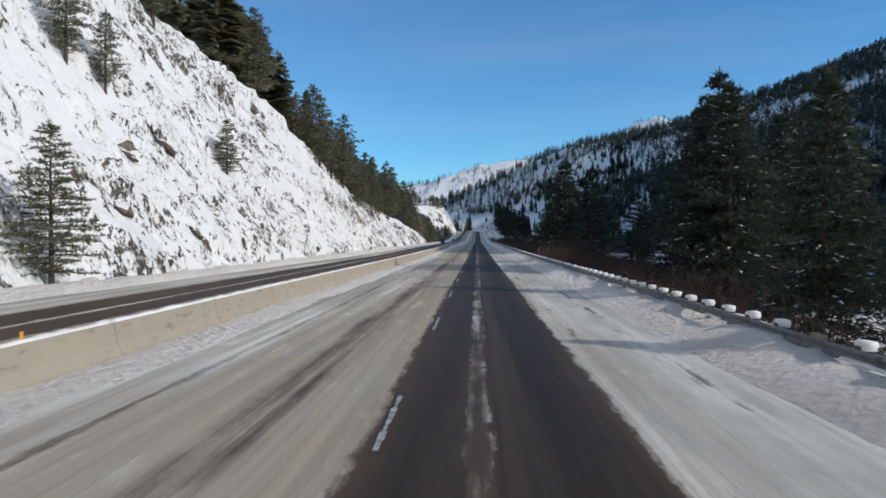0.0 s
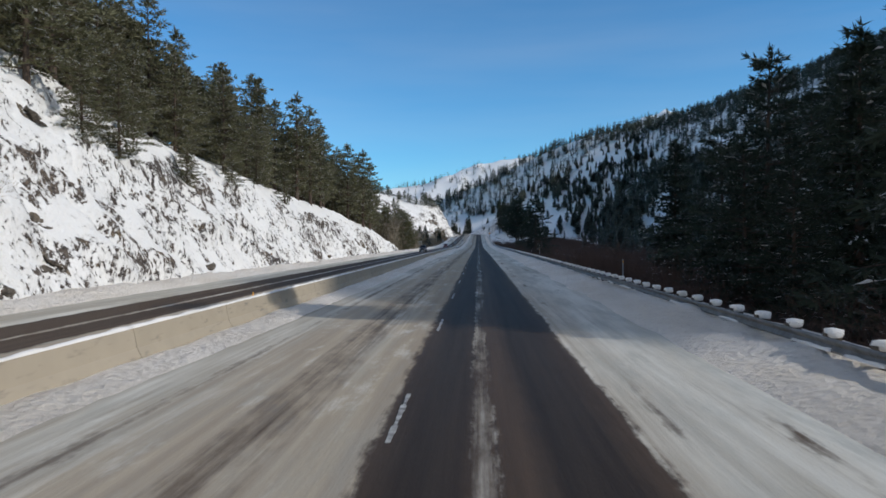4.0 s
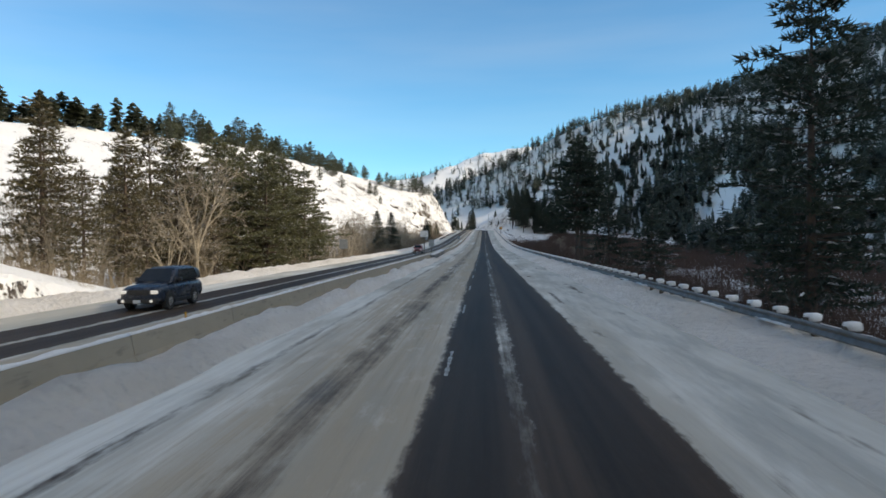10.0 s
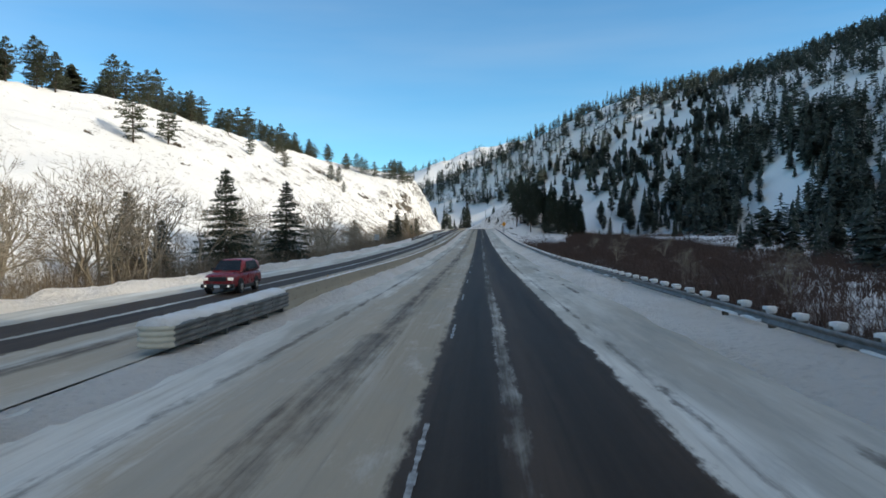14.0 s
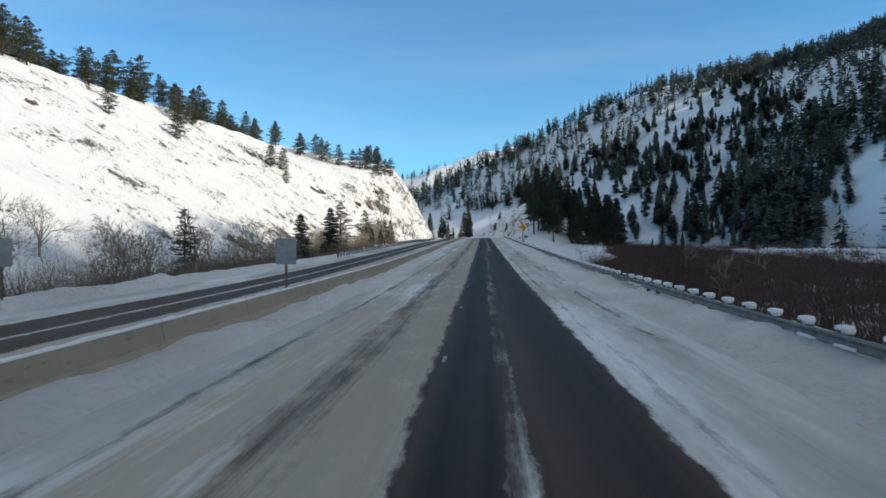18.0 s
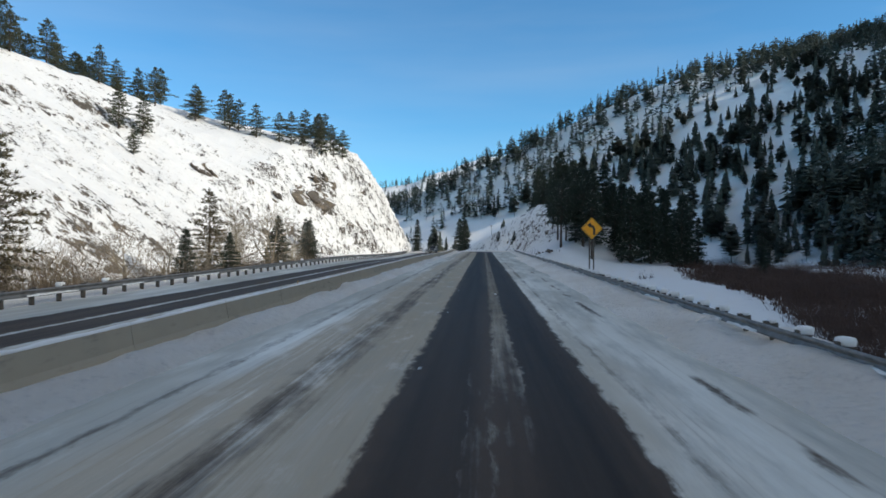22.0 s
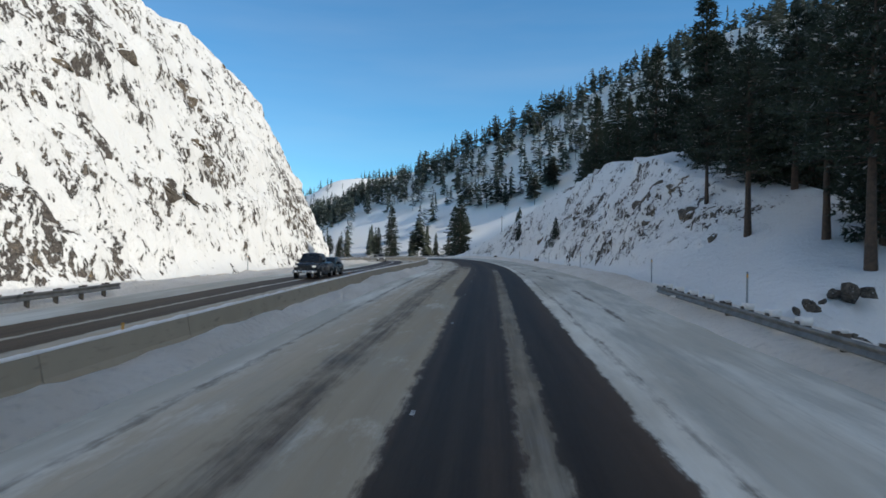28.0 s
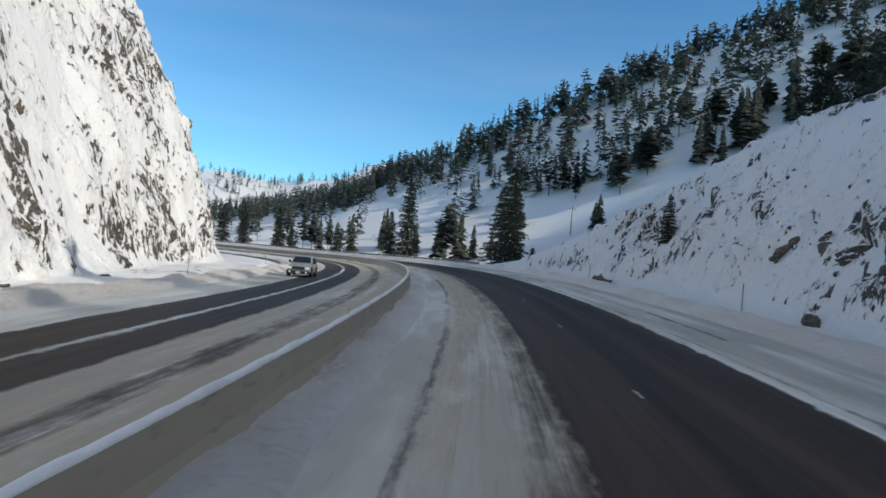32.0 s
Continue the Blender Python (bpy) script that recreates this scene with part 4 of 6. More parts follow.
# yellow left-bend warning sign
sx, sy, sz = on_road(620.0, 8.1)
bend = thing("bend_sign", "yellow diamond warning sign with a black left-bend arrow on posts", "road sign", at=pose(sx, sy, sz, 0, 0, 3))
for dx in (-0.16, 0.16):
    part("post", Shape().box(dx - 0.05, dx + 0.05, 0.03, 0.13, -1.2, 4.75 - abs(dx), 0.006).mesh("sign_post", POST_WOOD), bend)
face = part("face", plate(1.22, 1.22, YELLOW, "diamond", 0.08), bend, "orange-yellow diamond plate", pose(0, 0, 3.95, 0, 45, 0))
part("border", frame_mesh(1.14, 1.14, 0.025, BLACK, "border"), face, "black border line")
arrow = Shape()
outer, inner = [], []
for k in range(9):
    a = radians(k * 9.0)
    cx, cz, R0 = -0.31, -0.12, 0.42
    outer.append((cx + (R0 + 0.085) * math.cos(a), cz + (R0 + 0.085) * math.sin(a)))
    inner.append((cx + (R0 - 0.085) * math.cos(a), cz + (R0 - 0.085) * math.sin(a)))
outer.insert(0, (outer[0][0], -0.46))
inner.insert(0, (inner[0][0], -0.46))
for k in range(len(outer) - 1):
    arrow.fan([(inner[k][0], -0.006, inner[k][1]), (outer[k][0], -0.006, outer[k][1]), (outer[k + 1][0], -0.006, outer[k + 1][1]), (inner[k + 1][0], -0.006, inner[k + 1][1])])
ex, ez = (outer[-1][0] + inner[-1][0]) / 2, (outer[-1][1] + inner[-1][1]) / 2
arrow.fan([(ex + 0.04, -0.006, ez + 0.22), (ex - 0.27, -0.006, ez + 0.02), (ex + 0.02, -0.006, ez - 0.20)])
part("arrow", arrow.mesh("bend_arrow", BLACK), bend, "black arrow bending left", pose(0.07, 0, 3.91))

# white sign at the crossing
sx, sy, sz = on_road(373.5, -10.6)
white = thing("crossing_sign", "white rectangular sign for official vehicles on a wooden post", "road sign", at=pose(sx, sy, sz, 0, 0, 2))
part("post", Shape().box(-0.06, 0.06, 0.02, 0.12, -0.9, 4.35, 0.008).mesh("sign_post", POST_WOOD), white)
panel = part("panel", plate(1.35, 1.05, WHITE, "panel"), white, "white plate", pose(0, 0, 3.9))
part("border", frame_mesh(1.28, 0.98, 0.02, GREEN_PRINT, "border"), panel)
for k, words in enumerate(("AUTHORIZED", "VEHICLES", "ONLY")):
    part("lettering", text_mesh(words, 0.195, GREEN_PRINT), panel, at=pose(0, -0.006, 0.3 - 0.3 * k, 90, 0, 0))
# its back-to-back fellow that faces the other carriageway
sx, sy, sz = on_road(374.6, -9.5)
back = thing("sign_back", "bare grey back of a road sign on a thin post", "road sign", at=pose(sx, sy, sz, 0, 0, 182))
part("post", Shape().box(-0.05, 0.05, -0.10, -0.02, -0.9, 2.6, 0.006).mesh("sign_post", POST_WOOD), back)
part("panel", plate(0.92, 1.15, ALU, "panel"), back, "bare metal plate", pose(0, 0, 2.35))
copy_thing(back, road_pose(498, -9.5, 0, 182))
copy_thing(back, road_pose(495, -20.4, 0, 186))
# a pale sign beyond the other carriageway
sx, sy, sz = on_road(366.0, -22.4)
pale = thing("sign_back", "pale back of a small road sign on a post", "road sign", at=pose(sx, sy, sz, 0, 0, 180))
part("post", Shape().box(-0.05, 0.05, -0.10, -0.02, -0.9, 2.6, 0.006).mesh("sign_post", POST_WOOD), pale)
part("panel", plate(1.3, 1.45, ALU, "panel"), pale, "bare metal plate", pose(0, 0, 2.4))

deline = thing("delineator", "thin grey roadside delineator post standing in the snow", "delineator", "delineators", road_pose(243, -22.6, 0.2))
part("post", Shape().box(-0.035, 0.035, -0.012, 0.012, -0.8, 1.5, 0.004).mesh("delineator_post", ALU), deline)
part("reflector", Shape().box(-0.03, 0.03, -0.02, -0.012, 1.3, 1.42, 0.003).mesh("delineator_tab", AMBER), deline, "small amber reflector")
for s, d in ((181, -22.6), (120, -22.6), (150, 8.2), (96, 8.2), (205, 8.2), (770, -24), (815, -24.5), (850, -24.6), (895, -24.6), (745, 8.9), (775, 8.9), (806, 9.6), (836, 9.6), (866, 9.6), (900, 9.6), (712, 8.6), (729, 8.4)):
    copy_thing(deline, road_pose(s, d, 0.25))

# utility poles below the mountain
for x, y, h in ((6, 1010, 9), (-16, 985, 9), (-30, 1020, 8), (-48, 1035, 8), (330, 700, 8)):
    z = float(ground([x], [y])[0])
    pole = thing("utility_pole", "weathered wooden utility pole in the snow", "utility pole", "utility poles", pose(x, y, z))
    part("mast", Shape().tube((0, 0, -1), (0, 0, h), 0.16, 0.11, 7).mesh("mast", POST_WOOD), pole)
    part("crossarm", Shape().box(-1.1, 1.1, -0.06, 0.06, h - 0.9, h - 0.76, 0.01).mesh("crossarm", POST_WOOD), pole)


# ---------------------------------------------------------------- vehicles on the other carriageway
def wheel_mesh(r, w):
    return Shape().sweep([(r * math.cos(a), r * math.sin(a)) for a in np.linspace(0, 6.2832, 19)[:-1]], (-w / 2, w / 2)).mesh("tyre", TYRE)


def loft(sections, mat, name):
    """Rounded cross sections: y, half width low, half width high, z low, z high, joined along y."""
    sh, n = Shape(), 24
    for y, wl, wh, z0, z1 in sections:
        for i in range(n):
            c, s = math.cos(6.2832 * (i + 0.5) / n), math.sin(6.2832 * (i + 0.5) / n)
            up = 0.5 + 0.5 * math.copysign(abs(s) ** 0.42, s)
            sh.v.append((math.copysign(abs(c) ** 0.42, c) * (wl + (wh - wl) * up), y, z0 + (z1 - z0) * up))
    for j in range(len(sections) - 1):
        for i in range(n):
            a, b = j * n + i, j * n + (i + 1) % n
            sh.f.append((a, b, b + n, a + n))
    sh.f.append(tuple(n - 1 - i for i in range(n)))
    sh.f.append(tuple((len(sections) - 1) * n + i for i in range(n)))
    return sh.mesh(name, mat, True)


def vehicle(kind, paint, label, s, d, scale=1.0):
    """The front looks to -y, towards the oncoming camera."""
    car = thing("pickup_truck" if kind == "pickup" else "car", label, "pickup truck" if kind == "pickup" else "car", "vehicles", road_pose(s, d, 0.01))
    pick = kind == "pickup"
    suv = kind == "suv"
    L, W, up = (5.7, 1.0, 0.42) if pick else (4.5, 0.93, 0.30 if suv else 0.26)
    hood = up + (0.82 if pick else 0.78 if suv else 0.72)
    part("body", loft(((0, W * 0.72, W * 0.66, up + 0.16, hood - 0.32), (0.03, W * 0.84, W * 0.78, up + 0.08, hood - 0.22), (0.15, W * 0.93, W * 0.86, up + 0.02, hood - 0.11), (0.45, W * 0.98, W * 0.9, up, hood - 0.03), (1.4, W, W * 0.93, up, hood + 0.04), (L * 0.6, W, W * 0.95, up, hood + 0.06),
                       (L - 0.25, W, W * 0.95, up, hood + 0.05), (L - 0.06, W * 0.96, W * 0.9, up + 0.1, hood - 0.02), (L, W * 0.85, W * 0.8, up + 0.2, hood - 0.12)), paint, "body"), car)
    roof = hood + (0.78 if pick else 0.70 if suv else 0.62)
    back = L * (0.62 if pick else 0.985 if suv else 0.92)
    part("cab", loft(((1.25, W * 0.9, W * 0.86, hood, hood + 0.03), (2.0, W * 0.88, W * 0.74, hood, roof - 0.04), (2.4, W * 0.88, W * 0.72, hood, roof), (back - 0.5, W * 0.88, W * 0.72, hood, roof - 0.01),
                      (back, W * 0.88, W * (0.74 if pick or suv else 0.8), hood, roof - 0.12 if pick or suv else hood + 0.1)), paint, "cab"), car)
    wind = Shape()
    wind.fan([(-W * 0.78, 1.33, hood + 0.09), (W * 0.78, 1.33, hood + 0.09), (W * 0.64, 1.95, roof - 0.1), (-W * 0.64, 1.95, roof - 0.1)])
    part("windscreen", wind.mesh("windscreen", GLASS_DARK), car, "dark windscreen", pose(0, -0.03, 0.03))
    for sx in (-1, 1):
        side = Shape().fan([(sx * W * 0.875, 2.0, hood + 0.12), (sx * W * 0.875, back - 0.35, hood + 0.12), (sx * W * 0.75, back - 0.6, roof - 0.12), (sx * W * 0.75, 2.25, roof - 0.12)])
        part("side_window", side.mesh("side_window", GLASS_DARK), car, at=pose(sx * 0.02, 0, 0))
        part("headlight", Shape().box(sx * W * 0.72 - 0.15, sx * W * 0.72 + 0.15, -0.02, 0.12, hood - 0.36, hood - 0.2, 0.03).mesh("headlight", LAMP), car, "clear headlamp")
        part("mirror", Shape().box(sx * W * 1.05 - 0.1, sx * W * 1.05 + 0.1, 1.75, 1.9, hood + 0.05, hood + 0.25, 0.03).mesh("mirror", BLACK), car)
        part("sill", Shape().box(sx * W - 0.05, sx * W + 0.012, 1.4, L - 1.5, up - 0.03, up + 0.13, 0.02).mesh("sill", BLACK), car, "black lower sill")
        part("fog_lamp", Shape().tube((sx * W * 0.66, -0.13, up + 0.14), (sx * W * 0.66, 0.0, up + 0.14), 0.07, 0.07, 10).mesh("fog_lamp", LAMP), car)
        for y in (0.95, L - 1.1):
            part("wheel_arch", Shape().tube((sx * (W - 0.12), y, 0.40), (sx * (W + 0.004), y, 0.40), 0.45 if pick else 0.41, 0.45 if pick else 0.41, 18).mesh("wheel_arch", BLACK), car, "black wheel arch")
            wh = part("wheel", wheel_mesh(0.39 if pick else 0.35, 0.25), car, at=pose(sx * (W - 0.1), y, 0.39 if pick else 0.35, 0, 0, 90))
            part("rim", Shape().tube((0, -0.135, 0), (0, 0.135, 0), 0.21, 0.21, 12).mesh("rim", CHROME), wh)
    part("grille", Shape().box(-W * 0.5, W * 0.5, -0.03, 0.08, hood - 0.4, hood - 0.17, 0.02).mesh("grille", BLACK), car, "black grille")
    part("bumper", Shape().box(-W * 0.95, W * 0.95, -0.12, 0.1, up + 0.02, up + 0.24, 0.05).mesh("bumper", CHROME if pick else BLACK), car)
    part("number_plate", Shape().box(-0.16, 0.16, -0.145, -0.125, up + 0.05, up + 0.19, 0.004).mesh("number_plate", WHITE), car, "blank number plate")
    return car


def paint(name, c):
    m, t, b = material(name, c, 0.3)
    n = Net(t, b)
    n.put(n.mix(n.step(n.noise(n.coords("Object"), 2.5, 5), 0.45, 0.8), c, (0.16, 0.15, 0.14)), b.inputs["Base Color"])
    n.put(n.step(n.noise(n.coords("Object"), 6, 4), 0.3, 0.8, 0.2, 0.6), b.inputs["Roughness"])
    return m


P_NAVY = paint("navy_paint", (0.014, 0.022, 0.04))
P_BLACK, P_RED, P_SILVER, P_TEAL = paint("black_paint", (0.018, 0.018, 0.02)), paint("red_paint", (0.26, 0.02, 0.025)), paint("silver_paint", (0.30, 0.31, 0.32)), paint("teal_paint", (0.03, 0.07, 0.09))
vehicle("suv", P_NAVY, "dark blue sport utility car dusted with road salt", 290.5, -15.4)
vehicle("suv", P_RED, "dark red compact estate car with lit headlamps", 402, -14.6)
vehicle("pickup", P_BLACK, "dark pickup truck with a bright front bumper on the other carriageway", 756, -14.6)
vehicle("car", P_TEAL, "dark blue-green compact car on the other carriageway", 762.6, -14.8)
vehicle("car", P_SILVER, "grey car rounding the bend on the other carriageway", 852, -17.0)


# ---------------------------------------------------------------- loose rock
def boulder_mesh(seed):
    rs = np.random.RandomState(seed)
    bm = bmesh.new()
    bmesh.ops.create_icosphere(bm, subdivisions=2, radius=1.0)
    cuts = [(Vector(rs.rand(3) - 0.5).normalized(), 0.55 + 0.3 * rs.rand()) for _ in range(9)]
    for w in bm.verts:
        for nrm, off in cuts:
            over = w.co.dot(nrm) - off
            if over > 0:
                w.co -= nrm * over
        w.co *= 1 + 0.06 * (rs.rand() - 0.5)
    return Shape().take(bm).mesh("boulder", SNOW_STONE)


SNOW_STONE = make_snow_rock("stone_with_snow_on_top", 1.75, (0.13, 0.115, 0.10), (0.22, 0.18, 0.14), 1.5)
BOULDERS = [boulder_mesh(800 + k) for k in range(5)]
bo_rs = np.random.RandomState(77)


def boulder(s, d, size, label="angular grey boulder half buried in snow"):
    x, y, _ = on_road(s, d)
    z = float(ground([x], [y])[0])
    ob = new("boulder", BOULDERS[bo_rs.randint(5)])
    ob.matrix_basis = pose(x, y, z + size * 0.25, bo_rs.rand() * 60, bo_rs.rand() * 60, bo_rs.rand() * 360) @ Matrix.Diagonal((size * (0.8 + 0.6 * bo_rs.rand()), size, size * (0.6 + 0.3 * bo_rs.rand()), 1))
    tagged(ob, label, "boulder", "boulders")


for k in range(34):
    boulder(724 + 14 * bo_rs.rand(), 12.5 + 6.5 * bo_rs.rand(), 0.18 + 0.42 * bo_rs.rand() ** 2, "dark broken rock spilling down the snowy bank")
for s, d, size in ((868, 11.8, 1.0), (872, 12.6, 0.6), (806, 12.8, 0.6), (835, 12.9, 0.8), (760, -24.2, 0.5), (775, -24.3, 0.4), (790, -24.6, 0.6), (812, -24.4, 0.45), (828, -25.2, 0.6), (840, -26.2, 0.5),
                   (48, -23.0, 0.7), (70, -22.8, 0.5), (95, -23.2, 0.6), (140, -22.9, 0.5), (165, -23.0, 0.6), (210, -22.9, 0.5), (250, -22.8, 0.5), (786, 17.5, 1.3), (779, 16.8, 0.9)):
    boulder(s, d, size)


def outcrop_mesh(seed):
    """One ledge of rock, the union of angular slabs that share its heart."""
    rs = np.random.RandomState(seed)
    slabs = []
    for k in range(6):
        out = Vector(((rs.rand() - 0.5) * 2.2, (rs.rand() - 0.5) * 1.5, (rs.rand() - 0.5) * 0.9))
        tip = out.normalized()
        planes = [(tip, out.length + 0.25)]
        for q in range(9):
            nrm = Vector(rs.rand(3) - 0.5).normalized()
            planes.append((nrm, max(nrm.dot(out), 0.0) + 0.16 + 0.22 * rs.rand()))
        slabs.append(planes)
    bm = bmesh.new()
    bmesh.ops.create_icosphere(bm, subdivisions=3, radius=1.0)
    for w in bm.verts:
        way = w.co.normalized()
        reach = max(min(off / max(way.dot(nrm), 0.12) for nrm, off in planes) for planes in slabs)
        w.co = way * min(reach, 1.5) * (1 + 0.03 * (rs.rand() - 0.5))
    return Shape().take(bm).mesh("rock_outcrop", ROCK_LEDGE)


ROCK_LEDGE = make_snow_rock("ledge_rock_with_snow", 1.84, (0.17, 0.145, 0.12), (0.28, 0.225, 0.165), 1.0, 0.8)
OUTCROPS = [outcrop_mesh(860 + k) for k in range(6)]
for s, d, size in ((784, 18.2, 1.9), (773, 18.7, 1.4), (780, 20.2, 1.2), (767, 19.1, 0.9), (817, 19.6, 0.8), (824, 18.2, 1.0), (843, 15.5, 0.7), (839, 15.7, 0.7), (836, 15.7, 0.8), (866, 15.0, 0.9),
                   (706, -58.7, 2.4), (736, -42.5, 3.4), (727, -44.4, 2.4), (718, -47.8, 1.5), (705, -44.1, 2.1), (765, -35.6, 1.4), (741, -40.6, 2.4), (731, -41.6, 2.2), (62, -30.9, 1.6), (54, -29.1, 1.2),
                   (47, -26.3, 1.0), (47, -24.6, 1.0), (112, -39.4, 1.4), (62, -25.5, 1.1), (58, -24.4, 0.9), (152, -29.5, 1.1), (146, -25.4, 0.7), (145, -24.1, 0.8), (142, -28.1, 1.0), (242, -24.5, 0.7),
                   (246, -24.2, 0.9), (249, -23.3, 0.7), (776, -32.1, 1.3), (781, -35.6, 1.5), (767, -28.4, 1.3), (758, -35.3, 1.2), (763, -28.7, 1.2), (601, -78.4, 3.0), (654, -73.8, 2.2), (562, -87.7, 3.2),
                   (532, -97.3, 2.6), (590, -84, 2.2), (620, -70, 1.8), (575, -70, 1.8), (545, -80, 2.0), (640, -62, 1.6)):
    for k in range(3):
        q, small = size * (0.6 if d < -60 else 1.0) * (0.85 if k == 0 else 0.34 + 0.42 * bo_rs.rand() ** 1.5), 0.9 * size
        x, y, _ = on_road(s + (bo_rs.rand() - 0.5) * 2 * small, d + (bo_rs.rand() - 0.5) * 1.2 * small)
        ob = new("rock_outcrop", OUTCROPS[bo_rs.randint(6)])
        ob.matrix_basis = pose(x, y, float(ground([x], [y])[0]) - 0.25 * q, bo_rs.rand() * 30 - 15, (42 if d < 0 else -42) + bo_rs.rand() * 16, bo_rs.rand() * 40 - 20) @ Matrix.Diagonal((q * 1.1, q * 1.5, q * 0.6, 1))
        tagged(ob, "brown angular rock ledge breaking through the snow slope", "rock", "rock outcrops")


# ---------------------------------------------------------------- trees
def tuft_mesh(tufts, n, rs):
    """Thin needle blades in fans: each tuft is a root, a direction and a length."""
    c, d, ln = (np.array(k) for k in zip(*tufts))
    c, d, ln = np.repeat(c, n, 0), np.repeat(d, n, 0), np.repeat(ln, n) * (0.7 + 0.6 * rs.rand(len(c) * n))
    way = d + (rs.rand(len(c), 3) - 0.5) * np.array([1.9, 1.9, 1.5])
    way /= np.linalg.norm(way, axis=1, keepdims=True) + 1e-6
    side = np.cross(way, rs.rand(len(c), 3) - 0.5)
    side /= np.linalg.norm(side, axis=1, keepdims=True) + 1e-6
    side *= (ln * (0.10 + 0.07 * rs.rand(len(c))))[:, None]
    root = c + way * (ln * 0.1)[:, None]
    v = np.stack([root - side, root + side * 0.8, c + way * ln[:, None]], 1).reshape(-1, 3)
    return v, np.arange(len(v)).reshape(-1, 3)


def conifer_meshes(seed, h, r, style, mat, fine=1.0, blade=6):
    """Trunk, crown and lying snow of one conifer: style 'fir' (a cone), 'pine' (open, rounded), 'bare' (a long bare lower trunk)."""
    rs = np.random.RandomState(seed)
    bare = {"fir": 0.06, "pine": 0.13, "bare": 0.34}[style]
    bend = (rs.rand(2) - 0.5) * 0.03 * h

    def axis(k):
        return np.array([bend[0] * k * k, bend[1] * k * k, h * k])
    tr, rings = Shape(), 7
    base = 0.015 * h + 0.05
    for k in range(rings + 1):
        c = axis(k / rings) - np.array([0, 0, 0.9 if k == 0 else 0])
        rr = base * (1 - 0.95 * k / rings) * (1.25 if k == 0 else 1)
        tr.v += [tuple(c + np.array([rr * math.cos(6.2832 * i / 7), rr * math.sin(6.2832 * i / 7), 0])) for i in range(7)]
    tr.f = [(k * 7 + i, k * 7 + (i + 1) % 7, k * 7 + 7 + (i + 1) % 7, k * 7 + 7 + i) for k in range(rings) for i in range(7)]
    tufts, sv, br = [], Shape(), Shape()
    whorls = int((15 + h * 1.25) * fine ** 0.35)
    size = 0.38 * fine ** -0.38 * (h / 14.0) ** 0.5
    for w in range(whorls):
        k = bare + (0.985 - bare) * (w + rs.rand() * 0.9) / whorls
        q = (k - bare) / (1 - bare)
        if style == "fir":
            rad = r * (1 - q) ** 0.75 * min(1.0, 0.7 + 2.5 * q) * (0.78 + 0.42 * rs.rand()) + 0.18
        else:
            rad = r * min(1.0, 0.50 + 1.8 * q) * (1 - q ** 1.9) ** 0.8 * (0.60 + 0.60 * rs.rand()) + 0.2
        n = 7 if style == "fir" else 6
        a0 = rs.rand() * 6.28
        for i in range(n):
            if style != "fir" and rs.rand() < 0.16:
                continue
            ang = a0 + 6.2832 * i / n + rs.rand() * 0.8
            ln = rad * (0.65 + 0.5 * rs.rand())
            if style != "fir":
                ln *= (0.5, 0.8, 1.0, 1.0, 1.28)[rs.randint(5)]
            droop = (-0.28 + 0.4 * q) if style == "fir" else (-0.14 + 0.55 * q * rs.rand() + 0.12 * rs.rand())
            root = axis(min(0.99, k + (rs.rand() - 0.5) * 1.1 / whorls))
            end = root + np.array([math.cos(ang) * ln, math.sin(ang) * ln, droop * ln])
            if ln > 0.8:
                br.tube(root, root + (end - root) * 0.85, 0.0032 * h * (1 - q) + 0.014, 0.01, 3, cap=False)
            d = (end - root) / (np.linalg.norm(end - root) + 1e-6)
            across = np.array([-d[1], d[0], 0.0])
            steps = max(2, int(ln / (0.85 * size)))
            for j in range(steps):
                t = (j + 0.3 + 0.7 * rs.rand()) / steps
                if t < (0.12 if style == "fir" else 0.30):
                    continue
                c = root + (end - root) * t + np.array([0, 0, (rs.rand() - 0.4) * 0.5 * size])
                spread = (0.25 + 0.75 * math.sin(min(1.0, t * 1.1) * 2.6)) * min(0.9, 0.34 * ln)
                for e in (-1, 0, 1):
                    if e == 0 or rs.rand() < 0.85:
                        o = across * e * spread * (0.4 + 0.6 * rs.rand())
                        tufts.append((c + o, d * 0.7 + across * e * 0.6 + np.array([0, 0, 0.25 if style != "fir" else -0.05]), size))
            if rs.rand() < 0.5 and ln > 0.6:
                for _ in range(2):
                    c = root + (end - root) * (0.45 + 0.5 * rs.rand()) + np.array([0, 0, 0.16])
                    a, b = np.array([math.cos(ang), math.sin(ang), droop]) * (0.12 + 0.26 * rs.rand()), np.array([-math.sin(ang), math.cos(ang), 0]) * (0.05 + 0.11 * rs.rand())
                    sv.fan([c - a, c - b * 0.8 - a * 0.2, c + a, c + b + a * 0.3])
                    sv.fan([c - a * 0.6, c + np.array([0, 0, 0.06]) - b * 0.4, c + a * 0.7, c + np.array([0, 0, 0.05]) + b * 0.5])
    for k in range(6):
        tufts.append((axis(0.94 + 0.012 * k), np.array([0, 0, 0.9]), size * 1.1))
    v, f = tuft_mesh(tufts, blade, rs)
    crown = mesh_of("crown", v.tolist() + br.v, f.tolist() + [tuple(i + len(v) for i in q) for q in br.f], mat)
    crown.materials.append(BARK)
    crown.polygons.foreach_set("material_index", np.array([0] * len(f) + [1] * len(br.f)))
    return tr.mesh("trunk", BARK, True), crown, sv.mesh("branch_snow", SNOW)


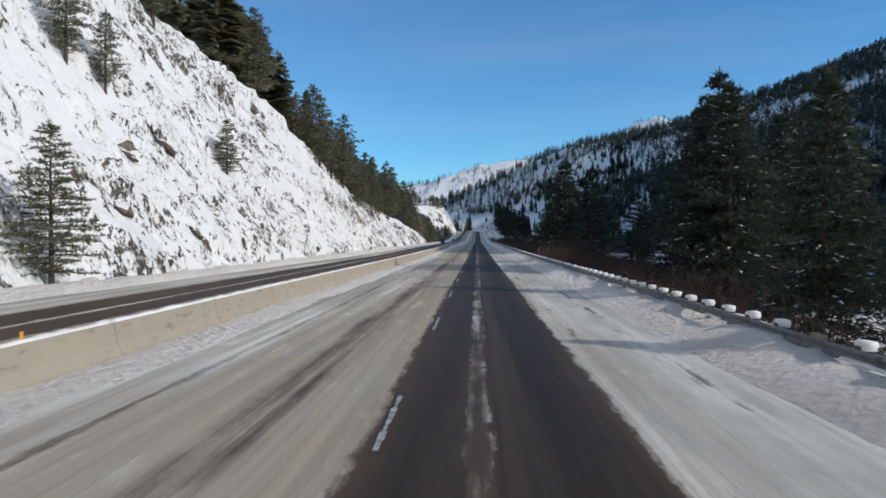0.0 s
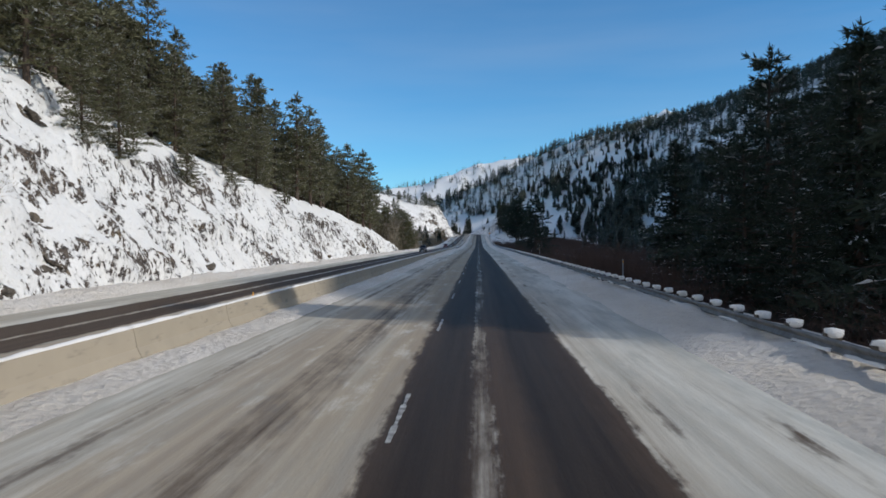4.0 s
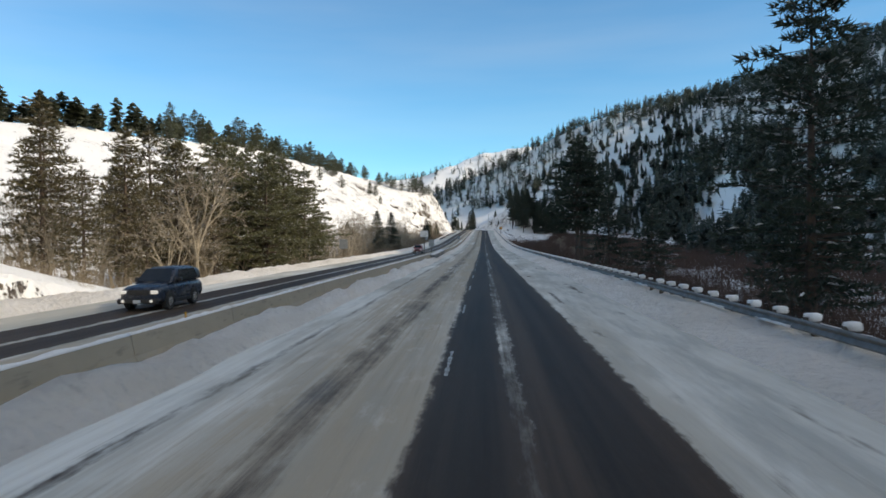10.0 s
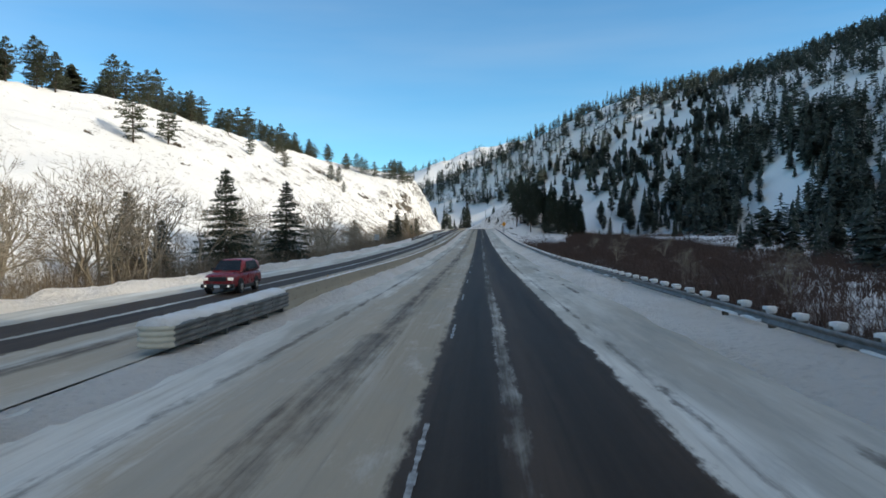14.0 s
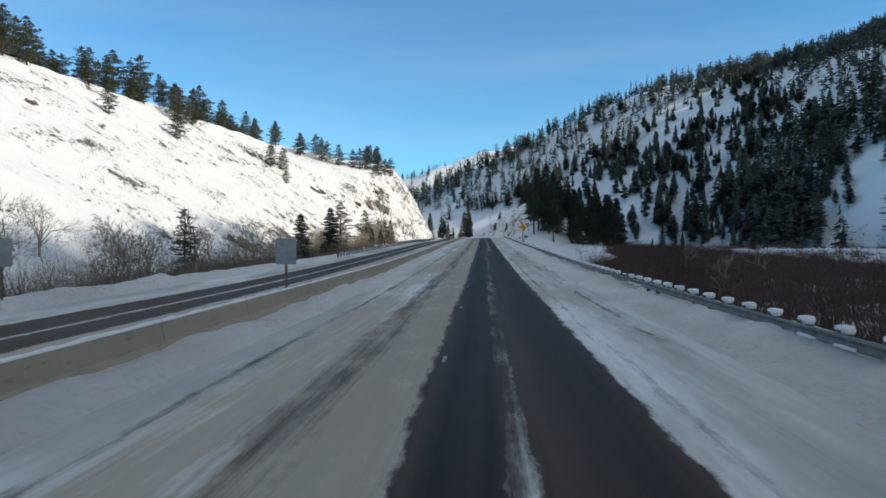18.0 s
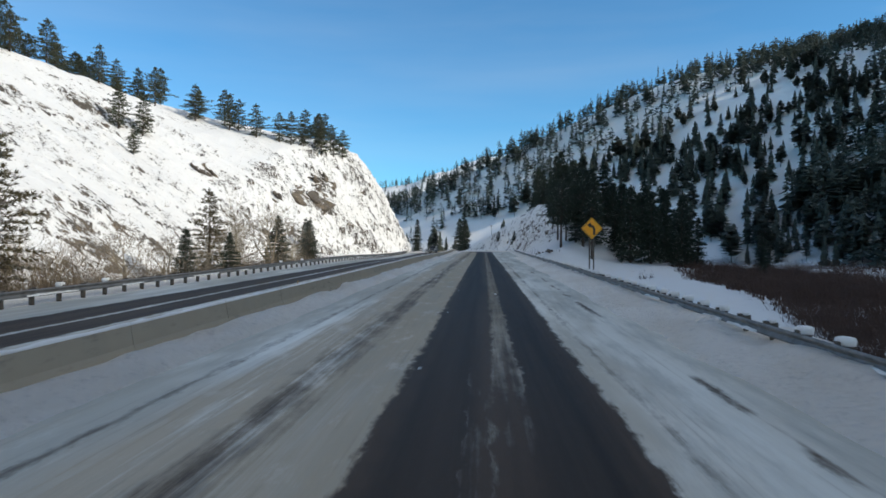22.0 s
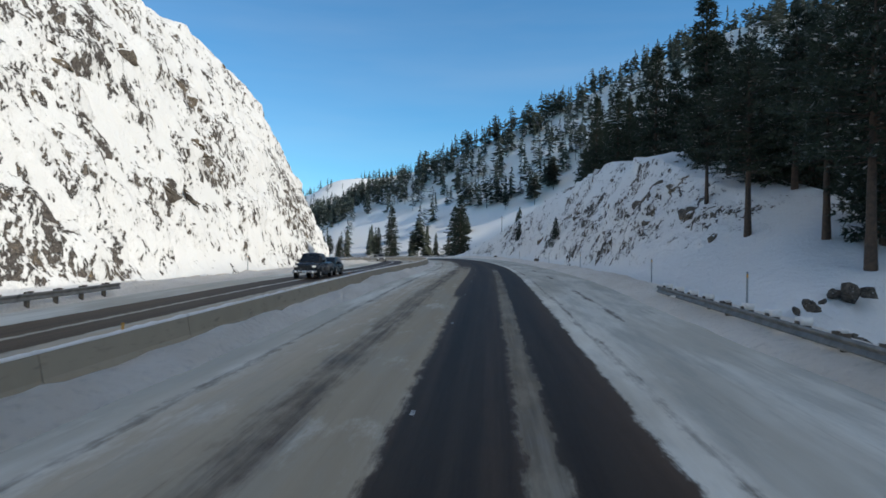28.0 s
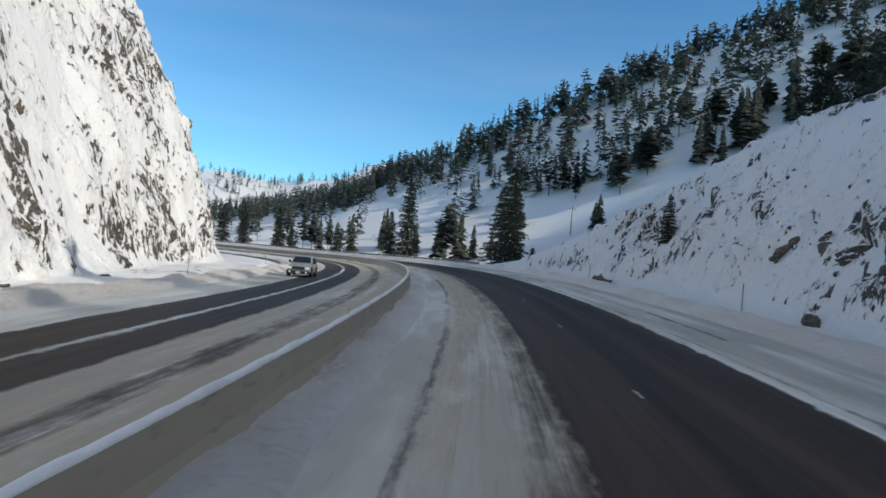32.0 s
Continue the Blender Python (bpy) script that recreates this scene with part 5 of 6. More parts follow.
def tree_thing(meshes, x, y, turn, size, label, group, z=None, snow=True, name="pine"):
    z = float(ground([x], [y])[0]) if z is None else z
    tree = thing(name, label, "tree", group, pose(x, y, z - 0.15, 0, 0, turn) @ Matrix.Diagonal((size, size, size, 1)))
    part("trunk", meshes[0], tree)
    part("crown", meshes[1], tree)
    if snow:
        tagged(part("snow", meshes[2], tree, "patches of snow on the branches"), kind="stuff")
    return tree


# near kinds: 14 m tall at size 1
FIRS = [conifer_meshes(100 + k, 14, 2.7 + 0.35 * k, "fir", NEEDLE_FIR, 1.2, 6) for k in range(3)]
PINES = [conifer_meshes(200 + k, 14, 3.2 + 0.25 * k, "pine", NEEDLE_PINE, 1.2, 6) for k in range(3)]
TALL = [conifer_meshes(300 + k, 14, 3.6, "bare", NEEDLE_FIR, 1.3, 6) for k in range(3)]
DARK = [conifer_meshes(400 + k, 14, 3.9, "pine", NEEDLE_FIR, 1.25, 6) for k in range(3)]
DRY = [conifer_meshes(500 + k, 14, 3.3, "pine", NEEDLE_DRY, 0.8, 5) for k in range(2)]
DENSE = [conifer_meshes(520 + k, 14, 4.2, "pine", NEEDLE_OLIVE, 1.2, 8) for k in range(2)]
BUSHY = [conifer_meshes(140 + k, 14, 3.9 + 0.3 * k, "fir", NEEDLE_FIR, 1.15, 6) for k in range(3)]
HILL_PINES = [conifer_meshes(280 + k, 14, 3.7 + 0.3 * k, "pine", NEEDLE_LIT, 0.4, 7) for k in range(5)]
# plainer kinds for the woods
WOOD_DARK = [conifer_meshes(230 + k, 14, 2.7 + 0.3 * k, "fir", NEEDLE_FIR, 0.45, 5) for k in range(4)]
WOOD_PINES = [conifer_meshes(220 + k, 14, 3.0 + 0.3 * k, "pine", NEEDLE_PINE, 0.42, 5) for k in range(4)]
WOOD_FIRS = [conifer_meshes(240 + k, 14, 2.6 + 0.3 * k, "fir", NEEDLE_PINE, 0.42, 5) for k in range(3)]

FIR_L, PINE_L = "dark green fir with snow caught on its branches", "olive green pine with an open crown and bare lower trunk"
tr_rs = np.random.RandomState(12)


def at_road(s, d):
    x, y, _ = on_road(s, d)
    return float(x), float(y)


def plant(kind, s, d, h, label, group):
    x, y = at_road(s, d)
    return tree_thing(kind[tr_rs.randint(len(kind))], x, y, tr_rs.rand() * 360, h / 14.0, label, group, name="fir" if kind in (FIRS, BUSHY, DARK) else "pine")


# single trees that the road passes: place along and across the road, height
for s, d, h in ((34, -22.4, 9.0), (76, -29, 6.8), (57, -32.5, 7.2), (53, -33.5, 8.5), (156, -28.5, 8), (160, -28, 8.5), (166, -30, 9), (178, -30.5, 10), (190, -31, 10.5), (197, -29.5, 9), (203, -27.5, 7), (171, -27.5, 5), (184, -28, 6)):
    plant(PINES, s, d, h, "young green pine on the snowy cutting", "trees on the cutting")
for s, d, h in ((431, -35, 9.5), (434, -33, 7.0), (441, -29, 12.5), (461, -28, 12.5), (565, -27, 8), (586, -27.5, 9.5), (626, -27, 6), (658, -28.5, 8), (634, -26, 5.5), (681, -30, 8), (709, -38, 8.5), (350, -42, 10), (372, -33, 8), (345, -31, 9), (476, -33, 7)):
    plant(BUSHY, s, d, h, "small dark green fir among bare brush", "firs along the other carriageway")
for s, d, h in ((606, -30, 11.5), (641, -31, 10.5), (540, -33, 8)):
    plant(DRY, s, d, h, "thin browned pine among bare brush", "firs along the other carriageway")
for s, d, h in ((34, 16.5, 15.5), (29, 21, 14), (15, 16, 12), (60, 20.5, 21.5), (56, 20, 19.5), (63.5, 21, 20.5), (70, 22.5, 19), (66, 23, 21), (63, 27, 19), (80, 25.5, 23), (86, 28, 20), (73, 31, 19), (94, 33, 18), (70, 36, 19), (130, 15.8, 22),
                (142, 17.5, 17), (139, 13.2, 9), (146, 13.8, 11), (150, 16.5, 18), (156, 22, 17), (164, 19, 16), (172, 17.5, 16), (148, 24, 21), (161, 27, 20), (152, 35, 17), (166, 40, 17), (182, 44, 16), (143, 42, 16), (176, 27, 15), (298, 15.5, 19.5), (308, 19.5, 11),
                (378, 15.5, 24), (350, 15.0, 12.5), (345, 19, 11)):
    if s == 378:
        plant(TALL, s, d, h, "tall dark pine with bare twin-looking trunk beside the guardrail", "trees beyond the guardrail")
        plant(TALL, s - 2.4, d - 1.0, h - 1.5, "tall dark pine with a bare trunk beside the guardrail", "trees beyond the guardrail")
    elif s == 298:
        plant(DARK, s, d, h, "tall dense dark pine beside the guardrail", "trees beyond the guardrail")
    elif s in (130, 60, 56, 63.5, 70, 80):
        plant(BUSHY, s, d, h, FIR_L, "trees beyond the guardrail")
    elif s in (34, 15, 142, 172):
        plant(FIRS, s, d, h, FIR_L, "trees beyond the guardrail")
    else:
        plant(DARK, s, d, h, "dense dark conifer in shade beyond the guardrail", "trees beyond the guardrail")
for s, d, h in ((772, 20.5, 11.5), (763, 21, 16), (742, 19.5, 17), (748, 26, 18), (757, 28, 19), (768, 27, 17), (740, 27, 17), (778, 32, 17), (776, 24, 13), (752, 22, 15), (784, 29, 16), (792, 34, 15)):
    plant(TALL, s, d, h, "tall dark pine with a bare trunk above the snowy bank", "pines above the bank")
for s, d, h in ((828, 14.8, 5.5), (862, 15.5, 5), (985, 26, 22), (955, 38, 25), (962, 44, 22), (1000, 30, 14), (1020, 24, 10), (972, 48, 24), (1045, 18, 14), (1060, 14, 15), (1075, 16, 15), (1090, 14, 14)):
    plant(FIRS, s, d, h, "dark fir standing in snow on the outside of the bend", "firs round the bend")


for s, d, h in ((322, -33, 15), (328, -31, 15), (333, -36, 17), (318, -38, 16), (340, -34, 14), (326, -43, 17), (337, -41, 16), (348, -38, 13), (314, -32, 10), (344, -46, 14), (331, -28.5, 10), (318, -29, 9), (356, -33, 10), (364, -36, 10), (374, -38, 11), (392, -41, 11), (407, -43, 12)):
    plant(DRY, s, d, h, "browned pine crowded among bare trees", "browned trees by the cutting")

for s, d, h in ((340, -26, 15), (344, -29, 17), (349, -26.5, 16), (353, -29, 17), (357, -26, 15), (346, -33, 18), (352, -34, 17), (361, -29, 14), (338, -31, 17), (366, -32, 13), (380, -30, 11), (342, -37, 17)):
    plant(DENSE, s, d, h, "dense olive-brown pine crowded at the edge of the verge", "dense pines by the verge")


def scatter(n, x0, x1, y0, y1, keep, rs):
    out = []
    xs, ys = x0 + (x1 - x0) * rs.rand(n), y0 + (y1 - y0) * rs.rand(n)
    zs = ground(xs, ys)
    s, d = road_coords(xs, ys)
    for x, y, z, a, b in zip(xs, ys, zs, s, d):
        if keep(x, y, z, a, b, rs):
            out.append((x, y, z))
    return out


# woods on top of the first cutting
def keep_top(x, y, z, s, d, rs):
    se = s - max(0.0, -d - 22) * 0.9
    h = np.interp(se, CUT_S, CUT_H)
    a = -d - 21.5 - h / CUT_STEEP
    if not (0.8 < a < 42) or se > 280 or h < 3:
        return False
    return rs.rand() < (0.10 if s < 115 else 0.8) * (1.0 if a < 18 else 0.6)


def spaced(points, gap):
    out = []
    for p in points:
        if all((p[0] - q[0]) ** 2 + (p[1] - q[1]) ** 2 > gap * gap for q in out):
            out.append(p)
    return out


top_pts = sorted(spaced(scatter(2400, -110, -20, -30, 330, keep_top, tr_rs), 3.2), key=lambda p: -p[0])
for x, y, z in top_pts[:72]:
    kind = WOOD_PINES if tr_rs.rand() < 0.92 else WOOD_FIRS
    tree_thing(kind[tr_rs.randint(len(kind))], x, y, tr_rs.rand() * 360, 0.75 + 0.55 * tr_rs.rand(), PINE_L if kind is WOOD_PINES else FIR_L, "woods on the cutting", z, snow=tr_rs.rand() < 0.6, name="pine" if kind is WOOD_PINES else "fir")
for s, d, h in ((305, -44, 21), (281, -42, 18), (268, -40, 17), (296, -48, 17), (288, -40, 13), (310, -52, 14), (275, -46, 19), (316, -49, 10)):
    plant(PINES, s, d, h, PINE_L, "woods on the cutting")


# pines along the crest of the sunlit hill
def keep_crest(x, y, z, s, d, rs):
    c = np.interp(y, HILL_Y, HILL_CX)
    off = x - c
    if y < 380 or y > 960:
        return False
    clump = value_noise(np.array(y / 14.0), np.array(3.3))
    if -26 < off < 4:
        return rs.rand() < (0.95 if clump > 0.45 else 0.22)
    return 4 <= off < 45 and d < -44 and rs.rand() < 0.012


crest_pts = sorted(spaced(scatter(3200, -220, -50, 380, 960, keep_crest, tr_rs), 2.8), key=lambda p: -p[0])
crest_pts = [p for p in crest_pts if p[1] < 655 or p[0] < -96]
for x, y, z in crest_pts[:105]:
    kind = HILL_PINES
    tree_thing(kind[tr_rs.randint(len(kind))], x, y, tr_rs.rand() * 360, 0.60 + 0.52 * tr_rs.rand(), "dark pine on the snowy hill crest", "pines on the hill", z, snow=False)


for s, d, h in ((658, -102, 11.5), (673, -101, 10), (666, -91, 11), (677, -92, 12), (671, -95, 10.5), (696, -95, 9), (706, -94, 10), (712, -96, 9), (719, -90, 9.5), (699, -74, 9.5), (703, -71, 8.5), (723, -88, 8), (733, -73, 9.5), (737, -74, 8), (735, -65, 9.5),
                (742, -69, 9.5), (739, -85, 10), (730, -82, 10), (735, -58, 9), (736, -63, 8.5), (740, -50.5, 9), (738, -53, 8), (746, -44, 10), (749, -45.5, 9), (748, -49, 9), (757, -40.5, 8.5), (752, -42, 7.5), (743, -48, 6.5),
                (762, -47, 8), (775, -52, 9), (786, -55, 9), (800, -52, 8), (640, -80, 8), (622, -88, 7.5), (690, -66, 6), (860, -50, 7), (868, -47, 5)):
    plant(HILL_PINES, s, d, h, "dark pine on the crest of the snowy hill", "pines on the hill")


# far woods: plain trees of a few dozen fronds, joined into one object
def frond_tree(seed, n, slim, round_top=False):
    """One metre tall: a thin stem and ragged drooping fronds."""
    rs = np.random.RandomState(seed)
    v, f = [], []
    for a in (0.0, 2.1, 4.2):
        b = len(v)
        v += [(0.012 * math.cos(a), 0.012 * math.sin(a), -0.05), (0.012 * math.cos(a + 2.1), 0.012 * math.sin(a + 2.1), -0.05), (0, 0, 0.95)]
        f.append((b, b + 1, b + 2, b + 2))
    for k in range(n):
        q = (k + rs.rand()) / n
        if round_top:
            z, rad = 0.22 + 0.76 * q, slim * 1.15 * min(1, 0.5 + 2 * q) * (1 - q ** 2.5) ** 0.6 + 0.015
        else:
            z, rad = 0.08 + 0.90 * q, slim * (1 - q) ** 0.8 + 0.014
        rad *= 0.6 + 0.7 * rs.rand()
        a = rs.rand() * 6.2832 + k * 2.4
        w = (0.34 + 0.28 * rs.rand()) * rad + 0.014
        zz = z - rad * (0.30 if not round_top else -0.1) * (0.4 + rs.rand())
        ca, sa = math.cos(a), math.sin(a)
        b = len(v)
        v += [(0, 0, z + 0.045), (ca * rad * 0.6 - sa * w, sa * rad * 0.6 + ca * w, (z + zz) / 2 - 0.02 * rs.rand()), (ca * rad, sa * rad, zz), (ca * rad * 0.55 + sa * w, sa * rad * 0.55 - ca * w, (z + zz) / 2 - 0.02 * rs.rand())]
        f.append((b, b + 1, b + 2, b + 3))
    return np.array(v), np.array(f)


def joined_wood(name, points, kinds, lo, hi, label, mat, seed):
    """Copies of the plain trees at the given places, as one mesh."""
    rs = np.random.RandomState(seed)
    V, F, base = [], [], 0
    for x, y, z in points:
        v, f = kinds[rs.randint(len(kinds))]
        h, a = lo + (hi - lo) * rs.rand() ** 1.2, rs.rand() * 6.2832
        w = h * (0.8 + 0.45 * rs.rand())
        c, s = math.cos(a) * w, math.sin(a) * w
        V.append(np.stack([v[:, 0] * c - v[:, 1] * s + x, v[:, 0] * s + v[:, 1] * c + y, v[:, 2] * h + z - 0.3], 1))
        F.append(f + base)
        base += len(v)
    V, F = np.concatenate(V), np.concatenate(F)
    F = [tuple(q) if q[2] != q[3] else tuple(q[:3]) for q in F.tolist()]
    ob = new(name, mesh_of(name, V.tolist(), F, mat))
    return tagged(ob, label, "woods", kind="stuff")


FAR_KINDS = [frond_tree(700 + k, 24, 0.20 + 0.025 * (k % 3)) for k in range(5)] + [frond_tree(710 + k, 24, 0.21, True) for k in range(3)]
MID_KINDS = [frond_tree(720 + k, 120, 0.18 + 0.03 * (k % 3)) for k in range(5)] + [frond_tree(730 + k, 120, 0.20, True) for k in range(3)]


joined_wood("woods_on_cutting", top_pts[72:], MID_KINDS[5:], 11, 18, "green conifers behind the edge of the cutting", NEEDLE_PINE, 6)
joined_wood("woods_on_hill", crest_pts[105:], MID_KINDS[5:], 9, 15, "dark pines behind the crest of the sunlit hill", NEEDLE_LIT, 7)


def clearing(x, y):
    """An open snowy slope at the mountain's foot."""
    return ((x - 182) / 21) ** 2 + ((y - 795) / 38) ** 2 < 0.9 + 2.2 * float(fbm(np.array(x / 14.0), np.array(y / 14.0), 2))


def keep_mount(x, y, z, s, d, rs):
    if clearing(x, y) and rs.rand() < 0.85:
        return False
    yf, yc = np.interp(x, FOOT_X, FOOT_Y), np.interp(x, CREST_X, CREST_Y)
    if y < yf - 8 or d < 22 or x > 0.59 * y + 6:
        return False
    k = (y - yf) / max(yc - yf, 1)
    m = float(fbm(np.array(x / 46.0 + 5), np.array(y / 46.0 + z / 30.0), 3))
    near_crest = 0.35 if 0.86 < k < 1.03 else 0.0
    base = 0.55 + 1.05 * m + near_crest + (np.clip((x - 150) / 500, 0, 0.3) if y < 830 else -0.10)
    if x < 110 and k < 0.42:
        base -= 0.34
    elif x < 110:
        base += 0.05
    elif x < 170:
        base += 0.12
    if x > 175 and y < 830:
        base += 0.38
    elif x > 130 and 0.55 < k < 0.9:
        base -= 0.02
    if x > 200 and k > 0.3:
        base -= 0.12
    return rs.rand() < np.clip(base, 0.05, 0.95) and k < 1.15


mount_pts = scatter(33000, -260, 680, 330, 1300, keep_mount, tr_rs)
joined_wood("mountain_woods", [p for p in mount_pts if p[1] > 1040 or p[0] > 210], FAR_KINDS, 9, 17, "dark conifer woods on the shaded snowy mountainside", NEEDLE_HAZED, 3)
joined_wood("slope_woods", [p for p in mount_pts if p[1] <= 1040 and p[0] <= 210], MID_KINDS, 8, 18, "dark conifers on the lower slope above the bend", NEEDLE_HAZED, 4)

def keep_side(x, y, z, s, d, rs):
    yf = np.interp(x, FOOT_X, FOOT_Y)
    return not clearing(x, y) and d > 75 and yf - 15 < y < yf + 300 and x < 0.64 * y + 80 and float(fbm(np.array(x / 60.0 + 9), np.array(y / 60.0), 2)) > (-0.22 if y < 520 else -0.1)


joined_wood("side_woods", scatter(6500, 140, 330, 60, 900, keep_side, tr_rs), FAR_KINDS, 13, 23, "tall dark conifers along the shaded foot of the mountain", NEEDLE_HAZED, 14)


def keep_far(x, y, z, s, d, rs):
    m = float(fbm(np.array(x / 110.0), np.array(y / 110.0), 3))
    return rs.rand() < np.clip(0.26 + 1.7 * m, 0.02, 0.8)


joined_wood("distant_woods", scatter(9000, -900, 720, 1330, 2120, keep_far, tr_rs), FAR_KINDS, 7, 15, "scattered conifers on the distant snowy hills", NEEDLE_HAZED, 5)


def keep_valley(x, y, z, s, d, rs):
    return d > 62 and s < 560 and rs.rand() < 0.5 and x < 0.9 * np.interp(y, (-100, 0, 400, 900), (160, 160, 150, 60)) and fbm(np.array(x / 30.0), np.array(y / 30.0), 2) > 0.06


joined_wood("valley_woods", scatter(2600, 30, 160, -40, 700, keep_valley, tr_rs), MID_KINDS, 8, 15, "dark conifers on the valley floor in shade", NEEDLE_HAZED, 8)
# a close stand above the bank on the outside of the bend
bank_pts = spaced(scatter(700, 22, 75, 735, 880, lambda x, y, z, s, d, rs: 24 < d < 58 and 742 < s < 880 and rs.rand() < (0.3 if s < 800 else 0.2), tr_rs), 3.4)
for x, y, z in bank_pts:
    tree_thing(WOOD_DARK[tr_rs.randint(4)], x, y, tr_rs.rand() * 360, 0.8 + 0.7 * tr_rs.rand(), "dark conifer in a close stand above the snowy bank", "stand above the bank", z, snow=tr_rs.rand() < 0.4, name="fir")


for x, y, h in ((72, 745, 11), (50, 742, 8.5), (84, 770, 8), (61, 716, 5), (104, 735, 9)):
    tree_thing(FIRS[tr_rs.randint(3)], x, y, tr_rs.rand() * 360, h / 14.0, "single dark fir on the snowy valley floor", "firs on the valley floor", name="fir")


# ---------------------------------------------------------------- bare trees and brush
def bare_tree_shape(seed, h, last=6):
    """Limbs are tubes, the outer twigs thin slivers."""
    rs = np.random.RandomState(seed)
    sh, tw = Shape(), Shape()

    def grow(a, d, ln, r, depth):
        b = a + d * ln
        if depth < 3:
            sh.tube(a, b, r, r * 0.68, (6, 5, 4)[depth], cap=False)
        else:
            side = np.cross(d, rs.rand(3) - 0.5)
            side = side / (np.linalg.norm(side) + 1e-6) * max(r, 0.0017 * h)
            tw.fan([a - side, a + side, b])
        if depth >= last:
            return
        for _ in range(3 if depth < 2 or rs.rand() < 0.45 else 2):
            w = rs.rand(3) - 0.5
            nd = d + w * (1.45 + 0.08 * depth) + np.array([0, 0, 0.06])
            nd = nd / np.linalg.norm(nd)
            grow(a + (b - a) * (0.55 + 0.45 * rs.rand()), nd, ln * (0.60 + 0.25 * rs.rand()), r * 0.58, depth + 1)
    for _ in range(rs.randint(1, 3)):
        w = rs.rand(3) - 0.5
        d = np.array([w[0] * 0.5, w[1] * 0.5, 1.0])
        grow(np.array([w[0] * 0.5, w[1] * 0.5, -0.4]), d / np.linalg.norm(d), h * 0.28, h * 0.0115, 0)
    return sh, tw


BARE = []
for k in range(5):
    limbs, twigs = bare_tree_shape(600 + k, 10.0)
    BARE.append((limbs.mesh("bare_limbs", PALE_BARK), twigs.mesh("bare_twigs", TWIG_PALE)))


def joined_saplings(name, points, lo, hi, label, seed, last=5):
    """Copies of a few plain leafless trees at the given places, as one mesh."""
    rs = np.random.RandomState(seed)
    kinds = [bare_tree_shape(640 + k, 1.0, last) for k in range(5)]
    verts, faces = [], []
    for x, y, z in points:
        h, a = lo + (hi - lo) * rs.rand(), rs.rand() * 6.28
        c, s, w = math.cos(a), math.sin(a), 0.55 + 0.3 * rs.rand()
        for sh in kinds[rs.randint(5)]:
            base = len(verts)
            verts += [((p[0] * c - p[1] * s) * w * h + x, (p[0] * s + p[1] * c) * w * h + y, p[2] * h + z) for p in sh.v]
            faces += [tuple(i + base for i in q) for q in sh.f]
    return tagged(new(name, mesh_of(name, verts, faces, TWIG_PALE)), label, "thicket", kind="stuff")


def bare_tree(s, d, h, label="leafless pale tree with spreading branches above the brush"):
    x, y = at_road(s, d)
    z = float(ground([x], [y])[0])
    limbs, twigs = BARE[tr_rs.randint(len(BARE))]
    tree = thing("bare_tree", label, "tree", "bare trees", pose(x, y, z - 0.1, 0, 0, tr_rs.rand() * 360) @ Matrix.Diagonal((h / 8.5, h / 8.5, h / 8.5, 1)))
    part("trunk", limbs, tree)
    tagged(part("crown", twigs, tree, "fine pale twigs"), kind="stuff")


for s, d, h in ((326, -28.3, 17), (331, -30, 14), (338, -36, 12), (326, -40, 12), (482, -27.5, 17), (490, -31, 13), (500, -34, 11), (360, -38, 11), (385, -34, 10), (398, -40, 11), (412, -36, 10), (448, -40, 9), (470, -36, 9), (515, -38, 9), (530, -32, 8),
                (548, -36, 9), (560, -34, 8), (575, -38, 9), (598, -34, 8), (615, -36, 8), (630, -35, 8), (646, -33, 8), (660, -34, 7), (135, -25, 6), (138, -26, 6.5), (132, -27, 5.5), (141, -24.5, 5), (655, -29, 11), (662, -31, 12), (668, -28.5, 11), (674, -33, 12), (650, -32, 11), (640, -29, 9), (482, 33, 6), (505, 26, 6.5), (520, 40, 7.5), (560, 31, 6), (580, 45, 8), (600, 38, 6), (540, 23, 5), (450, 24, 6), (436, 30, 7), (342, -30, 9), (420, -30, 8), (405, -29, 8), (455, -31, 8), (495, -29, 8), (520, -29, 7)):
    bare_tree(s, d, h)


for k in range(84):
    s = 308 + 372 * tr_rs.rand() ** 1.25
    bare_tree(s, -26 - 18 * tr_rs.rand(), (6.0 + 8.0 * tr_rs.rand()) * (1 - 0.42 * float(ease(s, 440, 560))), "leafless tan sapling in the roadside thicket")


